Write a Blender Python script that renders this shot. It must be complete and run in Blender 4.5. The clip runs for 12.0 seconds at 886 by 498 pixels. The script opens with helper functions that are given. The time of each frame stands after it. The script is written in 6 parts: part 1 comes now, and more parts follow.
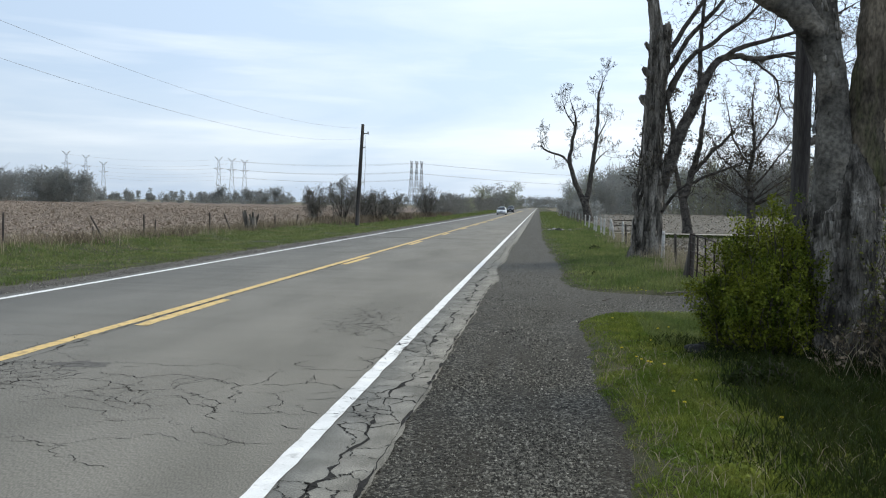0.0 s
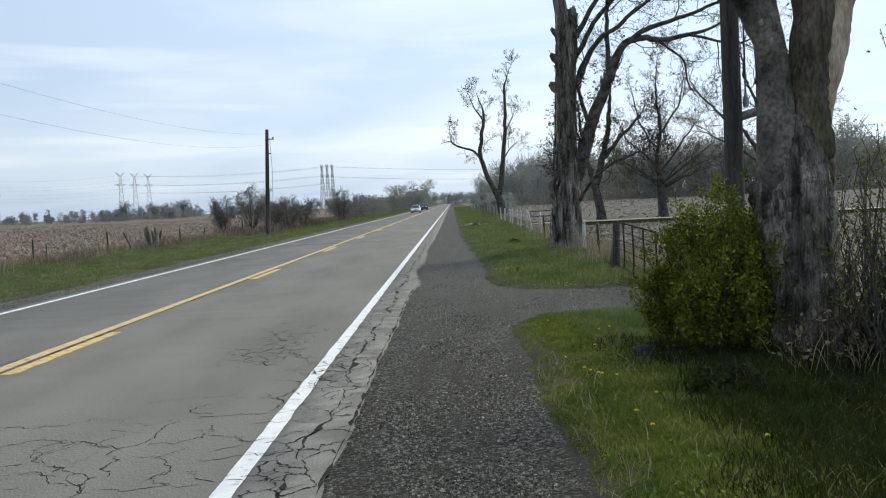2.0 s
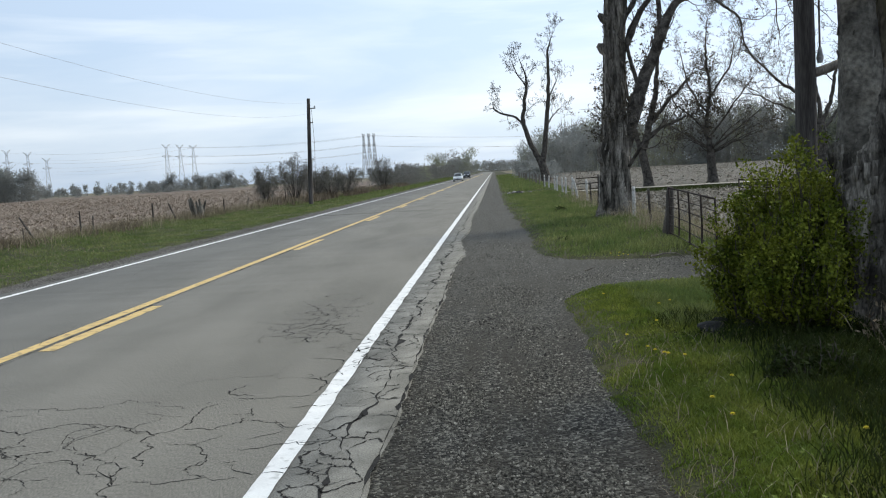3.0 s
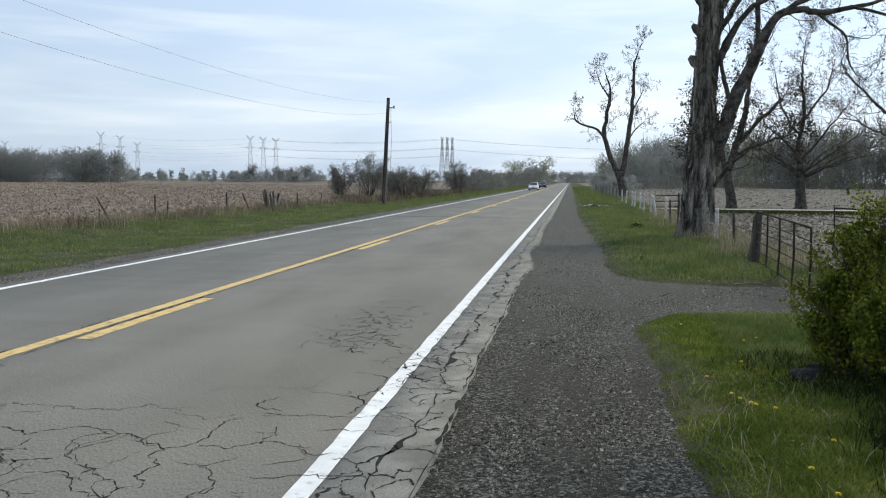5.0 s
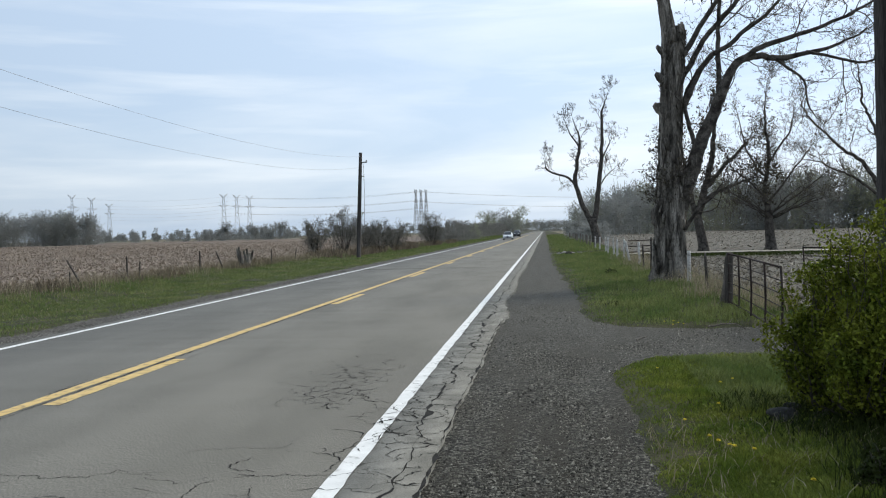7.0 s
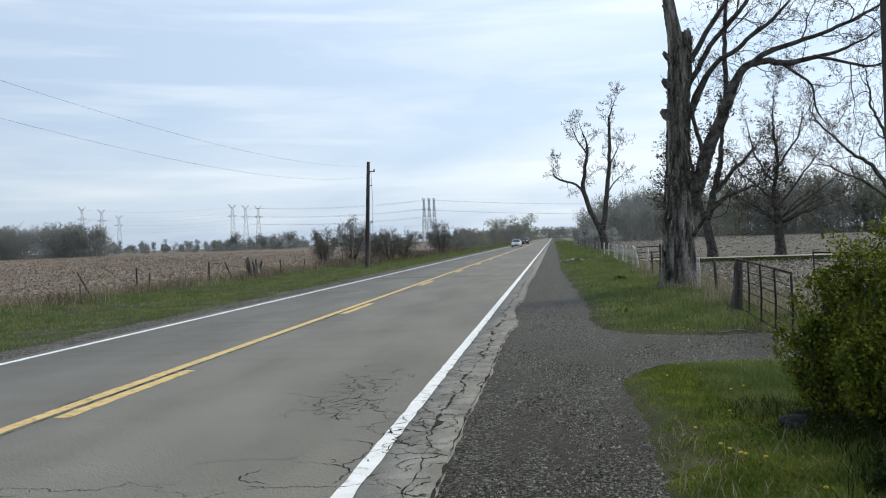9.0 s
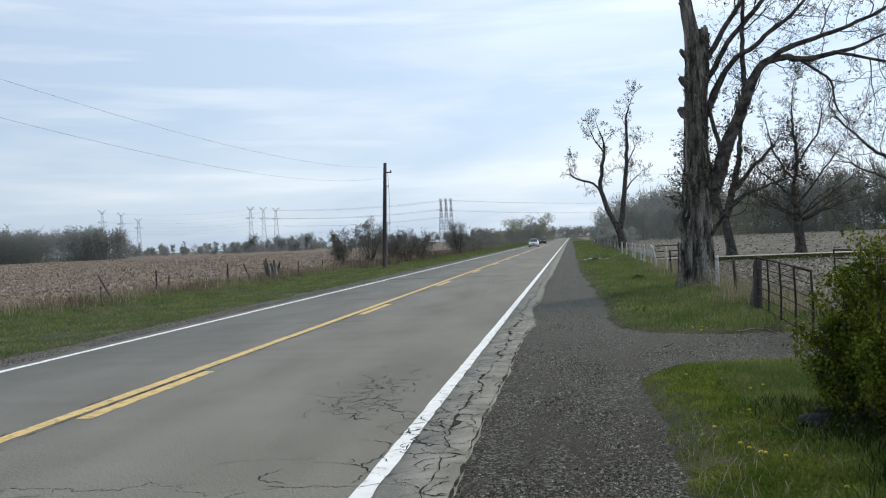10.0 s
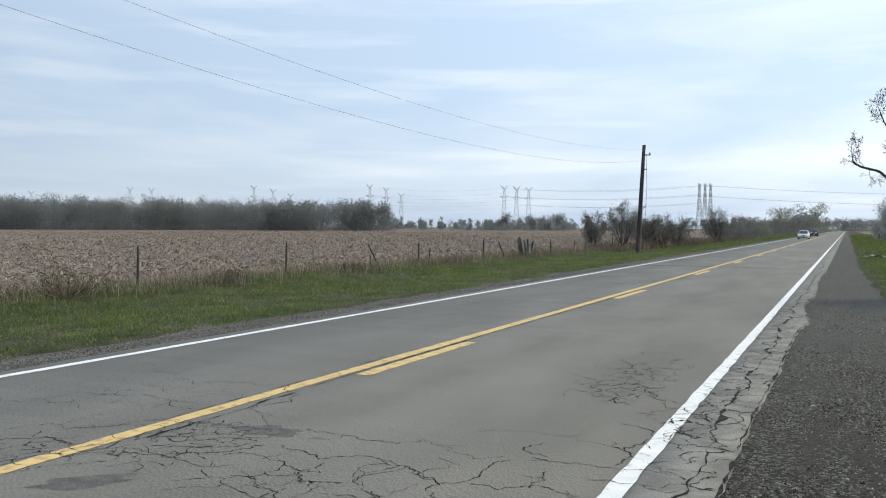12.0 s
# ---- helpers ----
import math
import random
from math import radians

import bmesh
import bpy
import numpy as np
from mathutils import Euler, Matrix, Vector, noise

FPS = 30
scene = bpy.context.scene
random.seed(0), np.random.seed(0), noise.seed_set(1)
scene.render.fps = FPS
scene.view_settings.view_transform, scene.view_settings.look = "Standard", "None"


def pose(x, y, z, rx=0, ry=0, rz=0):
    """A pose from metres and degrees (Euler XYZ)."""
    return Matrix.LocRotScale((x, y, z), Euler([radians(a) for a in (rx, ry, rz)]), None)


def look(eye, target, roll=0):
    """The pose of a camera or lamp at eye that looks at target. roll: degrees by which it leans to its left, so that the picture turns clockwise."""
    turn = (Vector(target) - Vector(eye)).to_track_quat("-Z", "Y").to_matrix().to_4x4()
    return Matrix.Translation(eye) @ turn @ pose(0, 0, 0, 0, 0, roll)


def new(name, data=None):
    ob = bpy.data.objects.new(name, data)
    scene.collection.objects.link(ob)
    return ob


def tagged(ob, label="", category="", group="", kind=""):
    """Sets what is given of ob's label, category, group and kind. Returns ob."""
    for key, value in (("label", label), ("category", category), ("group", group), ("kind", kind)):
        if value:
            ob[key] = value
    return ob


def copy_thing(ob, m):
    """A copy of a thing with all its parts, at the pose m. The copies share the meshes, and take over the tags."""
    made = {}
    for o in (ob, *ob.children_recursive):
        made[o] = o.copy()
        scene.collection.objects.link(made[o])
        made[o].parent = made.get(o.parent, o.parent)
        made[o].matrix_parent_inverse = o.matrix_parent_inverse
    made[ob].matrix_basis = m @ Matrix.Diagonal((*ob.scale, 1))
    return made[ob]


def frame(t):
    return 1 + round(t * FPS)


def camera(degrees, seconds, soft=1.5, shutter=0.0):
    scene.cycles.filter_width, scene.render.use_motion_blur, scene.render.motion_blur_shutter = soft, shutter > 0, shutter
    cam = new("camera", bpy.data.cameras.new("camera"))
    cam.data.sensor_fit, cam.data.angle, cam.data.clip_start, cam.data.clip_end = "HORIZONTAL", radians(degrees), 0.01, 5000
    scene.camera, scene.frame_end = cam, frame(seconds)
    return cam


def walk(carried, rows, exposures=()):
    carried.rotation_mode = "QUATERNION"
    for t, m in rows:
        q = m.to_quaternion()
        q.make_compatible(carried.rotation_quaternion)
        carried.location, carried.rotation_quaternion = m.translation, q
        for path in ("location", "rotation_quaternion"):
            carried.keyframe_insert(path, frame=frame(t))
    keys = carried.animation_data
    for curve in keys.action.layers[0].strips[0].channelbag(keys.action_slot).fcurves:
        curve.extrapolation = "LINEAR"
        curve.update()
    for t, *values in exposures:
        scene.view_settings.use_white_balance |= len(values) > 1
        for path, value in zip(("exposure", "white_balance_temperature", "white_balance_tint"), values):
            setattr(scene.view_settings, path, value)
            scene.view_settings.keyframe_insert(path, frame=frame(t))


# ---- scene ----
cam = camera(57.0, 12.0, 1.1)
PATH = [
    (0, (5.150, 0.608, 1.669), (4.920, 2.591, 1.56), 1.1),
    (0.5, (5.106, 0.852, 1.624), (4.982, 2.847, 1.672), 1.6),
    (1, (5.077, 1.132, 1.675), (4.939, 3.127, 1.706), -2.0),
    (1.5, (5.091, 1.417, 1.688), (4.895, 3.407, 1.648), -4.1),
    (2, (5.054, 1.741, 1.702), (5.027, 3.737, 1.588), -2.7),
    (2.5, (4.958, 1.967, 1.718), (4.925, 3.954, 1.492), -3.5),
    (3, (4.968, 2.249, 1.698), (4.834, 4.236, 1.512), -3.3),
    (3.2, (4.998, 2.356, 1.713), (4.927, 4.351, 1.59), -2.9),
    (4.8, (4.983, 2.979, 1.71), (4.701, 4.956, 1.61), -1.5),
    (5, (4.992, 2.988, 1.685), (4.686, 4.958, 1.517), 0.4),
    (5.5, (5.025, 3.017, 1.674), (4.746, 4.989, 1.492), -0.8),
    (6, (5.036, 3.019, 1.67), (4.841, 5.008, 1.59), -0.7),
    (6.5, (5.037, 3.017, 1.679), (4.822, 5.005, 1.645), -0.6),
    (7, (5.025, 3.01, 1.675), (4.777, 4.994, 1.633), -1.4),
    (7.5, (5.025, 3.004, 1.675), (4.774, 4.988, 1.664), -1.6),
    (7.7, (5.028, 3.045, 1.671), (4.764, 5.027, 1.671), -1.6),
    (9.5, (5.035, 3.0, 1.69), (4.761, 4.981, 1.664), -2.2),
    (10, (5.039, 2.998, 1.685), (4.729, 4.974, 1.666), -2.4),
    (10.5, (5.028, 2.986, 1.688), (4.662, 4.952, 1.668), -2.2),
    (11, (5.035, 2.962, 1.69), (4.61, 4.916, 1.656), -1.9),
    (11.5, (4.978, 2.913, 1.698), (4.364, 4.816, 1.673), -1.2),
    (12, (4.891, 2.874, 1.689), (4.004, 4.666, 1.635), 0.3),
]
walk(cam, [(t, look(eye, target, roll)) for t, eye, target, roll in PATH],
     exposures=[(0.0, 0.15, 6500, 7.5), (0.5, 0.0, 6500, 7.5), (1.5, 0.02, 6500, 7.5), (2.5, 0.12, 6500, 7.5), (5.5, 0.12, 6500, 7.5), (7.0, 0.03, 6500, 7.5), (10.5, 0.03, 6500, 7.5), (12.0, 0.13, 6500, 7.5)])

# ---- world, sun ----
SUN_EL, SUN_AZ = 50.0, 48.0          # degrees; azimuth clockwise from +y
world = bpy.data.worlds.new("world")
scene.world = world
world.use_nodes = True
wn, wl = world.node_tree.nodes, world.node_tree.links
wn.clear()
w_out = wn.new("ShaderNodeOutputWorld")
w_bg = wn.new("ShaderNodeBackground")
w_sky = wn.new("ShaderNodeTexSky")
w_sky.sky_type, w_sky.sun_disc = "NISHITA", False
w_sky.sun_elevation, w_sky.sun_rotation = radians(SUN_EL), radians(SUN_AZ)
w_sky.air_density, w_sky.dust_density, w_sky.ozone_density = 1.0, 2.0, 1.5
w_co = wn.new("ShaderNodeTexCoord")
w_map = wn.new("ShaderNodeMapping")
w_map.inputs["Scale"].default_value = (1.1, 1.1, 6.5)
w_map.inputs["Rotation"].default_value = (radians(4), radians(3), radians(20))
w_n1 = wn.new("ShaderNodeTexNoise")
w_n1.inputs["Scale"].default_value, w_n1.inputs["Detail"].default_value = 1.7, 7.0
w_n1.inputs["Roughness"].default_value = 0.52
w_n1.inputs["Distortion"].default_value = 0.35
w_r1 = wn.new("ShaderNodeMapRange")
w_r1.inputs["From Min"].default_value, w_r1.inputs["From Max"].default_value = 0.45, 0.80
w_r1.inputs["To Min"].default_value, w_r1.inputs["To Max"].default_value = 0.0, 0.5
w_mix = wn.new("ShaderNodeMix")
w_mix.data_type = "RGBA"
w_mix.inputs["B"].default_value = (11.6, 11.8, 12.0, 1.0)     # streaks of thin high cloud
w_veil = wn.new("ShaderNodeMix")
w_veil.data_type = "RGBA"
w_veil.inputs["Factor"].default_value = 0.72
w_veil.inputs["B"].default_value = (6.9, 8.45, 10.75, 1.0)    # even pale veil
w_gain = wn.new("ShaderNodeMix")
w_gain.data_type, w_gain.blend_type = "RGBA", "MULTIPLY"
w_gain.inputs["Factor"].default_value = 1.0
w_gain.inputs["B"].default_value = (1.1, 1.1, 1.1, 1.0)
w_bg.inputs["Strength"].default_value = 0.1
w_map2 = wn.new("ShaderNodeMapping")                 # finer wisps
w_map2.inputs["Scale"].default_value = (1.5, 1.5, 17.0)
w_map2.inputs["Rotation"].default_value = (radians(-3), radians(2), radians(65))
w_n2 = wn.new("ShaderNodeTexNoise")
w_n2.inputs["Scale"].default_value, w_n2.inputs["Detail"].default_value = 2.3, 6.0
w_n2.inputs["Roughness"].default_value, w_n2.inputs["Distortion"].default_value = 0.5, 0.2
w_r2 = wn.new("ShaderNodeMapRange")
w_r2.inputs["From Min"].default_value, w_r2.inputs["From Max"].default_value = 0.52, 0.78
w_r2.inputs["To Min"].default_value, w_r2.inputs["To Max"].default_value = 0.0, 0.32
w_mix2 = wn.new("ShaderNodeMix")
w_mix2.data_type = "RGBA"
w_mix2.inputs["B"].default_value = (11.6, 11.9, 12.2, 1.0)
# thin cloud shines more towards the hidden sun than away from it
w_dot = wn.new("ShaderNodeVectorMath")
w_dot.operation = "DOT_PRODUCT"
_sa, _se = radians(SUN_AZ), radians(SUN_EL)
w_dot.inputs[1].default_value = (math.sin(_sa) * math.cos(_se), math.cos(_sa) * math.cos(_se), math.sin(_se))
w_glow = wn.new("ShaderNodeMapRange")
w_glow.inputs["From Min"].default_value, w_glow.inputs["From Max"].default_value = -0.1, 0.85
w_glow.inputs["To Min"].default_value, w_glow.inputs["To Max"].default_value = 0.775, 1.18
w_shine = wn.new("ShaderNodeVectorMath")
w_shine.operation = "SCALE"
wl.new(w_co.outputs["Generated"], w_map2.inputs["Vector"])
wl.new(w_map2.outputs["Vector"], w_n2.inputs["Vector"])
wl.new(w_n2.outputs["Fac"], w_r2.inputs["Value"])
wl.new(w_co.outputs["Generated"], w_dot.inputs[0])
wl.new(w_dot.outputs["Value"], w_glow.inputs["Value"])
wl.new(w_co.outputs["Generated"], w_map.inputs["Vector"])
wl.new(w_map.outputs["Vector"], w_n1.inputs["Vector"])
wl.new(w_n1.outputs["Fac"], w_r1.inputs["Value"])
wl.new(w_sky.outputs["Color"], w_gain.inputs["A"])
wl.new(w_gain.outputs["Result"], w_veil.inputs["A"])
wl.new(w_veil.outputs["Result"], w_mix.inputs["A"])
wl.new(w_r1.outputs["Result"], w_mix.inputs["Factor"])
wl.new(w_mix.outputs["Result"], w_mix2.inputs["A"])
wl.new(w_r2.outputs["Result"], w_mix2.inputs["Factor"])
wl.new(w_mix2.outputs["Result"], w_shine.inputs[0])
wl.new(w_glow.outputs["Result"], w_shine.inputs["Scale"])
wl.new(w_shine.outputs["Vector"], w_bg.inputs["Color"])
wl.new(w_bg.outputs["Background"], w_out.inputs["Surface"])

sun_data = bpy.data.lights.new("sun", "SUN")
sun_data.energy, sun_data.angle, sun_data.color = 2.2, radians(12), (1.0, 0.93, 0.79)
sun = new("sun", sun_data)
_a, _e = radians(SUN_AZ), radians(SUN_EL)
_dir = Vector((math.sin(_a) * math.cos(_e), math.cos(_a) * math.cos(_e), math.sin(_e)))
sun.matrix_world = look(_dir * 60, (0, 0, 0))


# ---- materials ----
def mat(name, c1, c2, rough=0.9, scale=4.0, fine=60.0, fine_amt=0.35, bump=0.3, bump_scale=None,
        stretch=(1, 1, 1), island=0.0, per_object=0.0, metal=0.0, contrast=(0.35, 0.65), bump_dist=0.02, spec=0.2, third=None):
    """Two-scale noise colour with fine relief. c1, c2: the colours between which it varies."""
    m = bpy.data.materials.new(name)
    m.use_nodes = True
    n, l = m.node_tree.nodes, m.node_tree.links
    b = n["Principled BSDF"]
    b.inputs["Roughness"].default_value, b.inputs["Metallic"].default_value = rough, metal
    b.inputs["Specular IOR Level"].default_value = spec
    co = n.new("ShaderNodeTexCoord")
    mp = n.new("ShaderNodeMapping")
    mp.inputs["Scale"].default_value = stretch
    l.new(co.outputs["Object"], mp.inputs["Vector"])
    big = n.new("ShaderNodeTexNoise")
    big.inputs["Scale"].default_value, big.inputs["Detail"].default_value = scale, 6
    small = n.new("ShaderNodeTexNoise")
    small.inputs["Scale"].default_value, small.inputs["Detail"].default_value = fine, 3
    for t in (big, small):
        l.new(mp.outputs["Vector"], t.inputs["Vector"])
    ramp = n.new("ShaderNodeMapRange")
    ramp.inputs["From Min"].default_value, ramp.inputs["From Max"].default_value = contrast
    l.new(big.outputs["Fac"], ramp.inputs["Value"])
    mix = n.new("ShaderNodeMix")
    mix.data_type = "RGBA"
    mix.inputs["A"].default_value, mix.inputs["B"].default_value = (*c1, 1), (*c2, 1)
    l.new(ramp.outputs["Result"], mix.inputs["Factor"])
    colour = mix.outputs["Result"]
    if third:
        patch = n.new("ShaderNodeTexNoise")
        patch.inputs["Scale"].default_value, patch.inputs["Detail"].default_value = third[1], 5
        l.new(mp.outputs["Vector"], patch.inputs["Vector"])
        pr = n.new("ShaderNodeMapRange")
        pr.inputs["From Min"].default_value, pr.inputs["From Max"].default_value = third[2]
        l.new(patch.outputs["Fac"], pr.inputs["Value"])
        m3 = n.new("ShaderNodeMix")
        m3.data_type = "RGBA"
        m3.inputs["B"].default_value = (*third[0], 1)
        l.new(pr.outputs["Result"], m3.inputs["Factor"])
        l.new(colour, m3.inputs["A"])
        colour = m3.outputs["Result"]
    gain = n.new("ShaderNodeMapRange")
    gain.inputs["From Min"].default_value, gain.inputs["From Max"].default_value = 0.3, 0.7
    gain.inputs["To Min"].default_value, gain.inputs["To Max"].default_value = 1 - fine_amt, 1 + fine_amt
    l.new(small.outputs["Fac"], gain.inputs["Value"])
    value = gain.outputs["Result"]
    for amount, node_type, socket in ((island, "ShaderNodeNewGeometry", "Random Per Island"), (per_object, "ShaderNodeObjectInfo", "Random")):
        if amount:
            src = n.new(node_type)
            r = n.new("ShaderNodeMapRange")
            r.inputs["To Min"].default_value, r.inputs["To Max"].default_value = 1 - amount, 1 + amount
            l.new(src.outputs[socket], r.inputs["Value"])
            mul = n.new("ShaderNodeMath")
            mul.operation = "MULTIPLY"
            l.new(value, mul.inputs[0])
            l.new(r.outputs["Result"], mul.inputs[1])
            value = mul.outputs["Value"]
    fin = n.new("ShaderNodeVectorMath")
    fin.operation = "SCALE"
    l.new(colour, fin.inputs[0])
    l.new(value, fin.inputs["Scale"])
    l.new(fin.outputs["Vector"], b.inputs["Base Color"])
    if bump:
        bn = n.new("ShaderNodeTexNoise")
        bn.inputs["Scale"].default_value, bn.inputs["Detail"].default_value = bump_scale or fine, 5
        l.new(mp.outputs["Vector"], bn.inputs["Vector"])
        bp = n.new("ShaderNodeBump")
        bp.inputs["Strength"].default_value, bp.inputs["Distance"].default_value = bump, bump_dist
        l.new(bn.outputs["Fac"], bp.inputs["Height"])
        l.new(bp.outputs["Normal"], b.inputs["Normal"])
    return m


def leaf_mat(name, c1, c2, through_light=0.35, rough=0.55, island=0.35, scale=4.0):
    """Leaf or blade: colour differs from piece to piece, some light comes through."""
    m = mat(name, c1, c2, rough=rough, scale=scale, fine=25, fine_amt=0.25, bump=0, island=island, contrast=(0.3, 0.7), spec=0.12)
    n, l = m.node_tree.nodes, m.node_tree.links
    b = n["Principled BSDF"]
    tr = n.new("ShaderNodeBsdfTranslucent")
    mx = n.new("ShaderNodeMixShader")
    mx.inputs["Fac"].default_value = through_light
    src = b.inputs["Base Color"].links[0].from_socket
    l.new(src, tr.inputs["Color"])
    l.new(b.outputs["BSDF"], mx.inputs[1])
    l.new(tr.outputs["BSDF"], mx.inputs[2])
    l.new(mx.outputs["Shader"], n["Material Output"].inputs["Surface"])
    return m


def gravel_mat(name, c1, c2, c3, cell=55.0, bump=0.7, packed=None):
    """Loose crushed stone: cells of differing grey with relief, in larger dark and pale drifts."""
    m = bpy.data.materials.new(name)
    m.use_nodes = True
    n, l = m.node_tree.nodes, m.node_tree.links
    b = n["Principled BSDF"]
    b.inputs["Roughness"].default_value = 0.95
    b.inputs["Specular IOR Level"].default_value = 0.2
    co = n.new("ShaderNodeTexCoord")
    vo = n.new("ShaderNodeTexVoronoi")
    vo.inputs["Scale"].default_value = cell
    l.new(co.outputs["Object"], vo.inputs["Vector"])
    sep = n.new("ShaderNodeSeparateColor")
    l.new(vo.outputs["Color"], sep.inputs["Color"])
    pw = n.new("ShaderNodeMath")
    pw.operation = "POWER"
    pw.inputs[1].default_value = 3.0
    l.new(sep.outputs["Red"], pw.inputs[0])
    mix = n.new("ShaderNodeMix")
    mix.data_type = "RGBA"
    mix.inputs["A"].default_value, mix.inputs["B"].default_value = (*c1, 1), (*c2, 1)
    l.new(pw.outputs["Value"], mix.inputs["Factor"])
    mp = n.new("ShaderNodeMapping")
    mp.inputs["Scale"].default_value = (1.9, 0.28, 1)
    l.new(co.outputs["Object"], mp.inputs["Vector"])
    drift = n.new("ShaderNodeTexNoise")
    drift.inputs["Scale"].default_value, drift.inputs["Detail"].default_value = 1.6, 6
    l.new(mp.outputs["Vector"], drift.inputs["Vector"])
    dr = n.new("ShaderNodeMapRange")
    dr.inputs["From Min"].default_value, dr.inputs["From Max"].default_value = 0.42, 0.68
    l.new(drift.outputs["Fac"], dr.inputs["Value"])
    half = n.new("ShaderNodeMath")
    half.operation = "MULTIPLY"
    half.inputs[1].default_value = 0.85
    l.new(dr.outputs["Result"], half.inputs[0])
    m2 = n.new("ShaderNodeMix")
    m2.data_type = "RGBA"
    m2.inputs["B"].default_value = (*c3, 1)
    l.new(half.outputs["Value"], m2.inputs["Factor"])
    l.new(mix.outputs["Result"], m2.inputs["A"])
    colour = m2.outputs["Result"]
    if packed:                      # paler, finer stone packed down where vehicles turn in and beyond
        pos = n.new("ShaderNodeSeparateXYZ")
        l.new(co.outputs["Object"], pos.inputs["Vector"])
        wob = n.new("ShaderNodeMath")
        wob.operation = "MULTIPLY_ADD"
        wob.inputs[1].default_value = 8.0
        l.new(drift.outputs["Fac"], wob.inputs[0])
        l.new(pos.outputs["Y"], wob.inputs[2])
        far = n.new("ShaderNodeMapRange")
        far.inputs["From Min"].default_value, far.inputs["From Max"].default_value = packed[1], packed[2]
        far.inputs["To Max"].default_value = 0.55
        l.new(wob.outputs["Value"], far.inputs["Value"])
        m4 = n.new("ShaderNodeMix")
        m4.data_type = "RGBA"
        m4.inputs["B"].default_value = (*packed[0], 1)
        l.new(far.outputs["Result"], m4.inputs["Factor"])
        l.new(colour, m4.inputs["A"])
        colour = m4.outputs["Result"]
    l.new(colour, b.inputs["Base Color"])
    bp = n.new("ShaderNodeBump")
    bp.inputs["Strength"].default_value, bp.inputs["Distance"].default_value = bump, 0.015
    bp.invert = True
    l.new(vo.outputs["Distance"], bp.inputs["Height"])
    l.new(bp.outputs["Normal"], b.inputs["Normal"])
    return m


M_ASPHALT = mat("asphalt", (0.126, 0.121, 0.106), (0.165, 0.158, 0.139), rough=0.92, scale=0.9, fine=120, fine_amt=0.42, bump=0.45,
                bump_scale=210, stretch=(1, 0.3, 1), bump_dist=0.006, spec=0.25, third=((0.184, 0.176, 0.154), 0.35, (0.5, 0.75)))
M_PATCH = mat("asphalt patch", (0.075, 0.072, 0.066), (0.12, 0.115, 0.105), rough=0.95, scale=9, fine=100, fine_amt=0.5, bump=0.6, bump_dist=0.006)
M_CRACK_SHADE = mat("crack dirt and edge shade", (0.014, 0.013, 0.012), (0.032, 0.03, 0.027), rough=1, scale=8, fine=90, bump=0.2)
M_EDGE = mat("weathered asphalt edge", (0.14, 0.135, 0.118), (0.23, 0.222, 0.195), rough=0.95, scale=3.0, fine=110, fine_amt=0.5, bump=0.5,
             bump_scale=140, bump_dist=0.008)
M_GRAVEL = gravel_mat("crushed gravel", (0.016, 0.015, 0.0125), (0.185, 0.177, 0.15), (0.031, 0.027, 0.020), cell=48, bump=1.0, packed=((0.098, 0.094, 0.082), 13.0, 23.0))
M_GRAVEL_L = gravel_mat("shoulder gravel", (0.05, 0.045, 0.04), (0.22, 0.205, 0.185), (0.06, 0.055, 0.05), cell=36)
M_STONE = mat("gravel stone", (0.013, 0.0125, 0.0105), (0.185, 0.177, 0.152), rough=0.9, scale=30, fine=200, island=0.7, bump=0.3, contrast=(0.4, 0.66))


def paint_mat(name, c, worn, lo, hi):
    return mat(name, c, tuple(v * 0.86 for v in c), rough=0.75, scale=5, fine=120, fine_amt=0.08, bump=0.3, bump_scale=160, bump_dist=0.004,
               third=(worn, 9.0, (lo, hi)))


M_WHITE = paint_mat("white road paint", (0.72, 0.72, 0.70), (0.36, 0.36, 0.34), 0.58, 0.70)
M_YELLOW = paint_mat("yellow road paint", (0.60, 0.43, 0.18), (0.28, 0.21, 0.11), 0.52, 0.70)
M_SOIL = mat("verge soil", (0.026, 0.03, 0.012), (0.058, 0.055, 0.026), scale=1.5, fine=40, bump=0.6, bump_dist=0.05)
M_FIELD = mat("stubble field soil", (0.075, 0.056, 0.043), (0.135, 0.104, 0.082), scale=0.6, fine=14, fine_amt=0.5, bump=0.8, bump_scale=9, bump_dist=0.12,
              third=((0.27, 0.215, 0.172), 2.2, (0.48, 0.66)))
M_FIELD_R = mat("ploughed stubble soil", (0.066, 0.058, 0.046), (0.11, 0.098, 0.08), scale=0.6, fine=12, fine_amt=0.5, bump=0.8, bump_scale=9, bump_dist=0.12,
                third=((0.19, 0.172, 0.142), 2.0, (0.46, 0.66)))
M_GROUND = mat("distant farmland", (0.10, 0.085, 0.055), (0.16, 0.14, 0.09), scale=0.02, fine=0.3, bump=0)
M_TRACK = mat("pale farm track", (0.30, 0.27, 0.22), (0.38, 0.35, 0.29), scale=1.2, fine=30, bump=0.4)
M_GRASS = leaf_mat("spring grass", (0.08, 0.13, 0.018), (0.215, 0.24, 0.05), 0.4, 0.55, 0.4, 2.2)
M_GRASS_L = leaf_mat("far verge grass", (0.085, 0.135, 0.036), (0.215, 0.235, 0.09), 0.45, 0.6, 0.3, 0.9)
M_DEADWEED = leaf_mat("dead brown weeds", (0.13, 0.102, 0.072), (0.205, 0.166, 0.118), 0.15, 0.85)
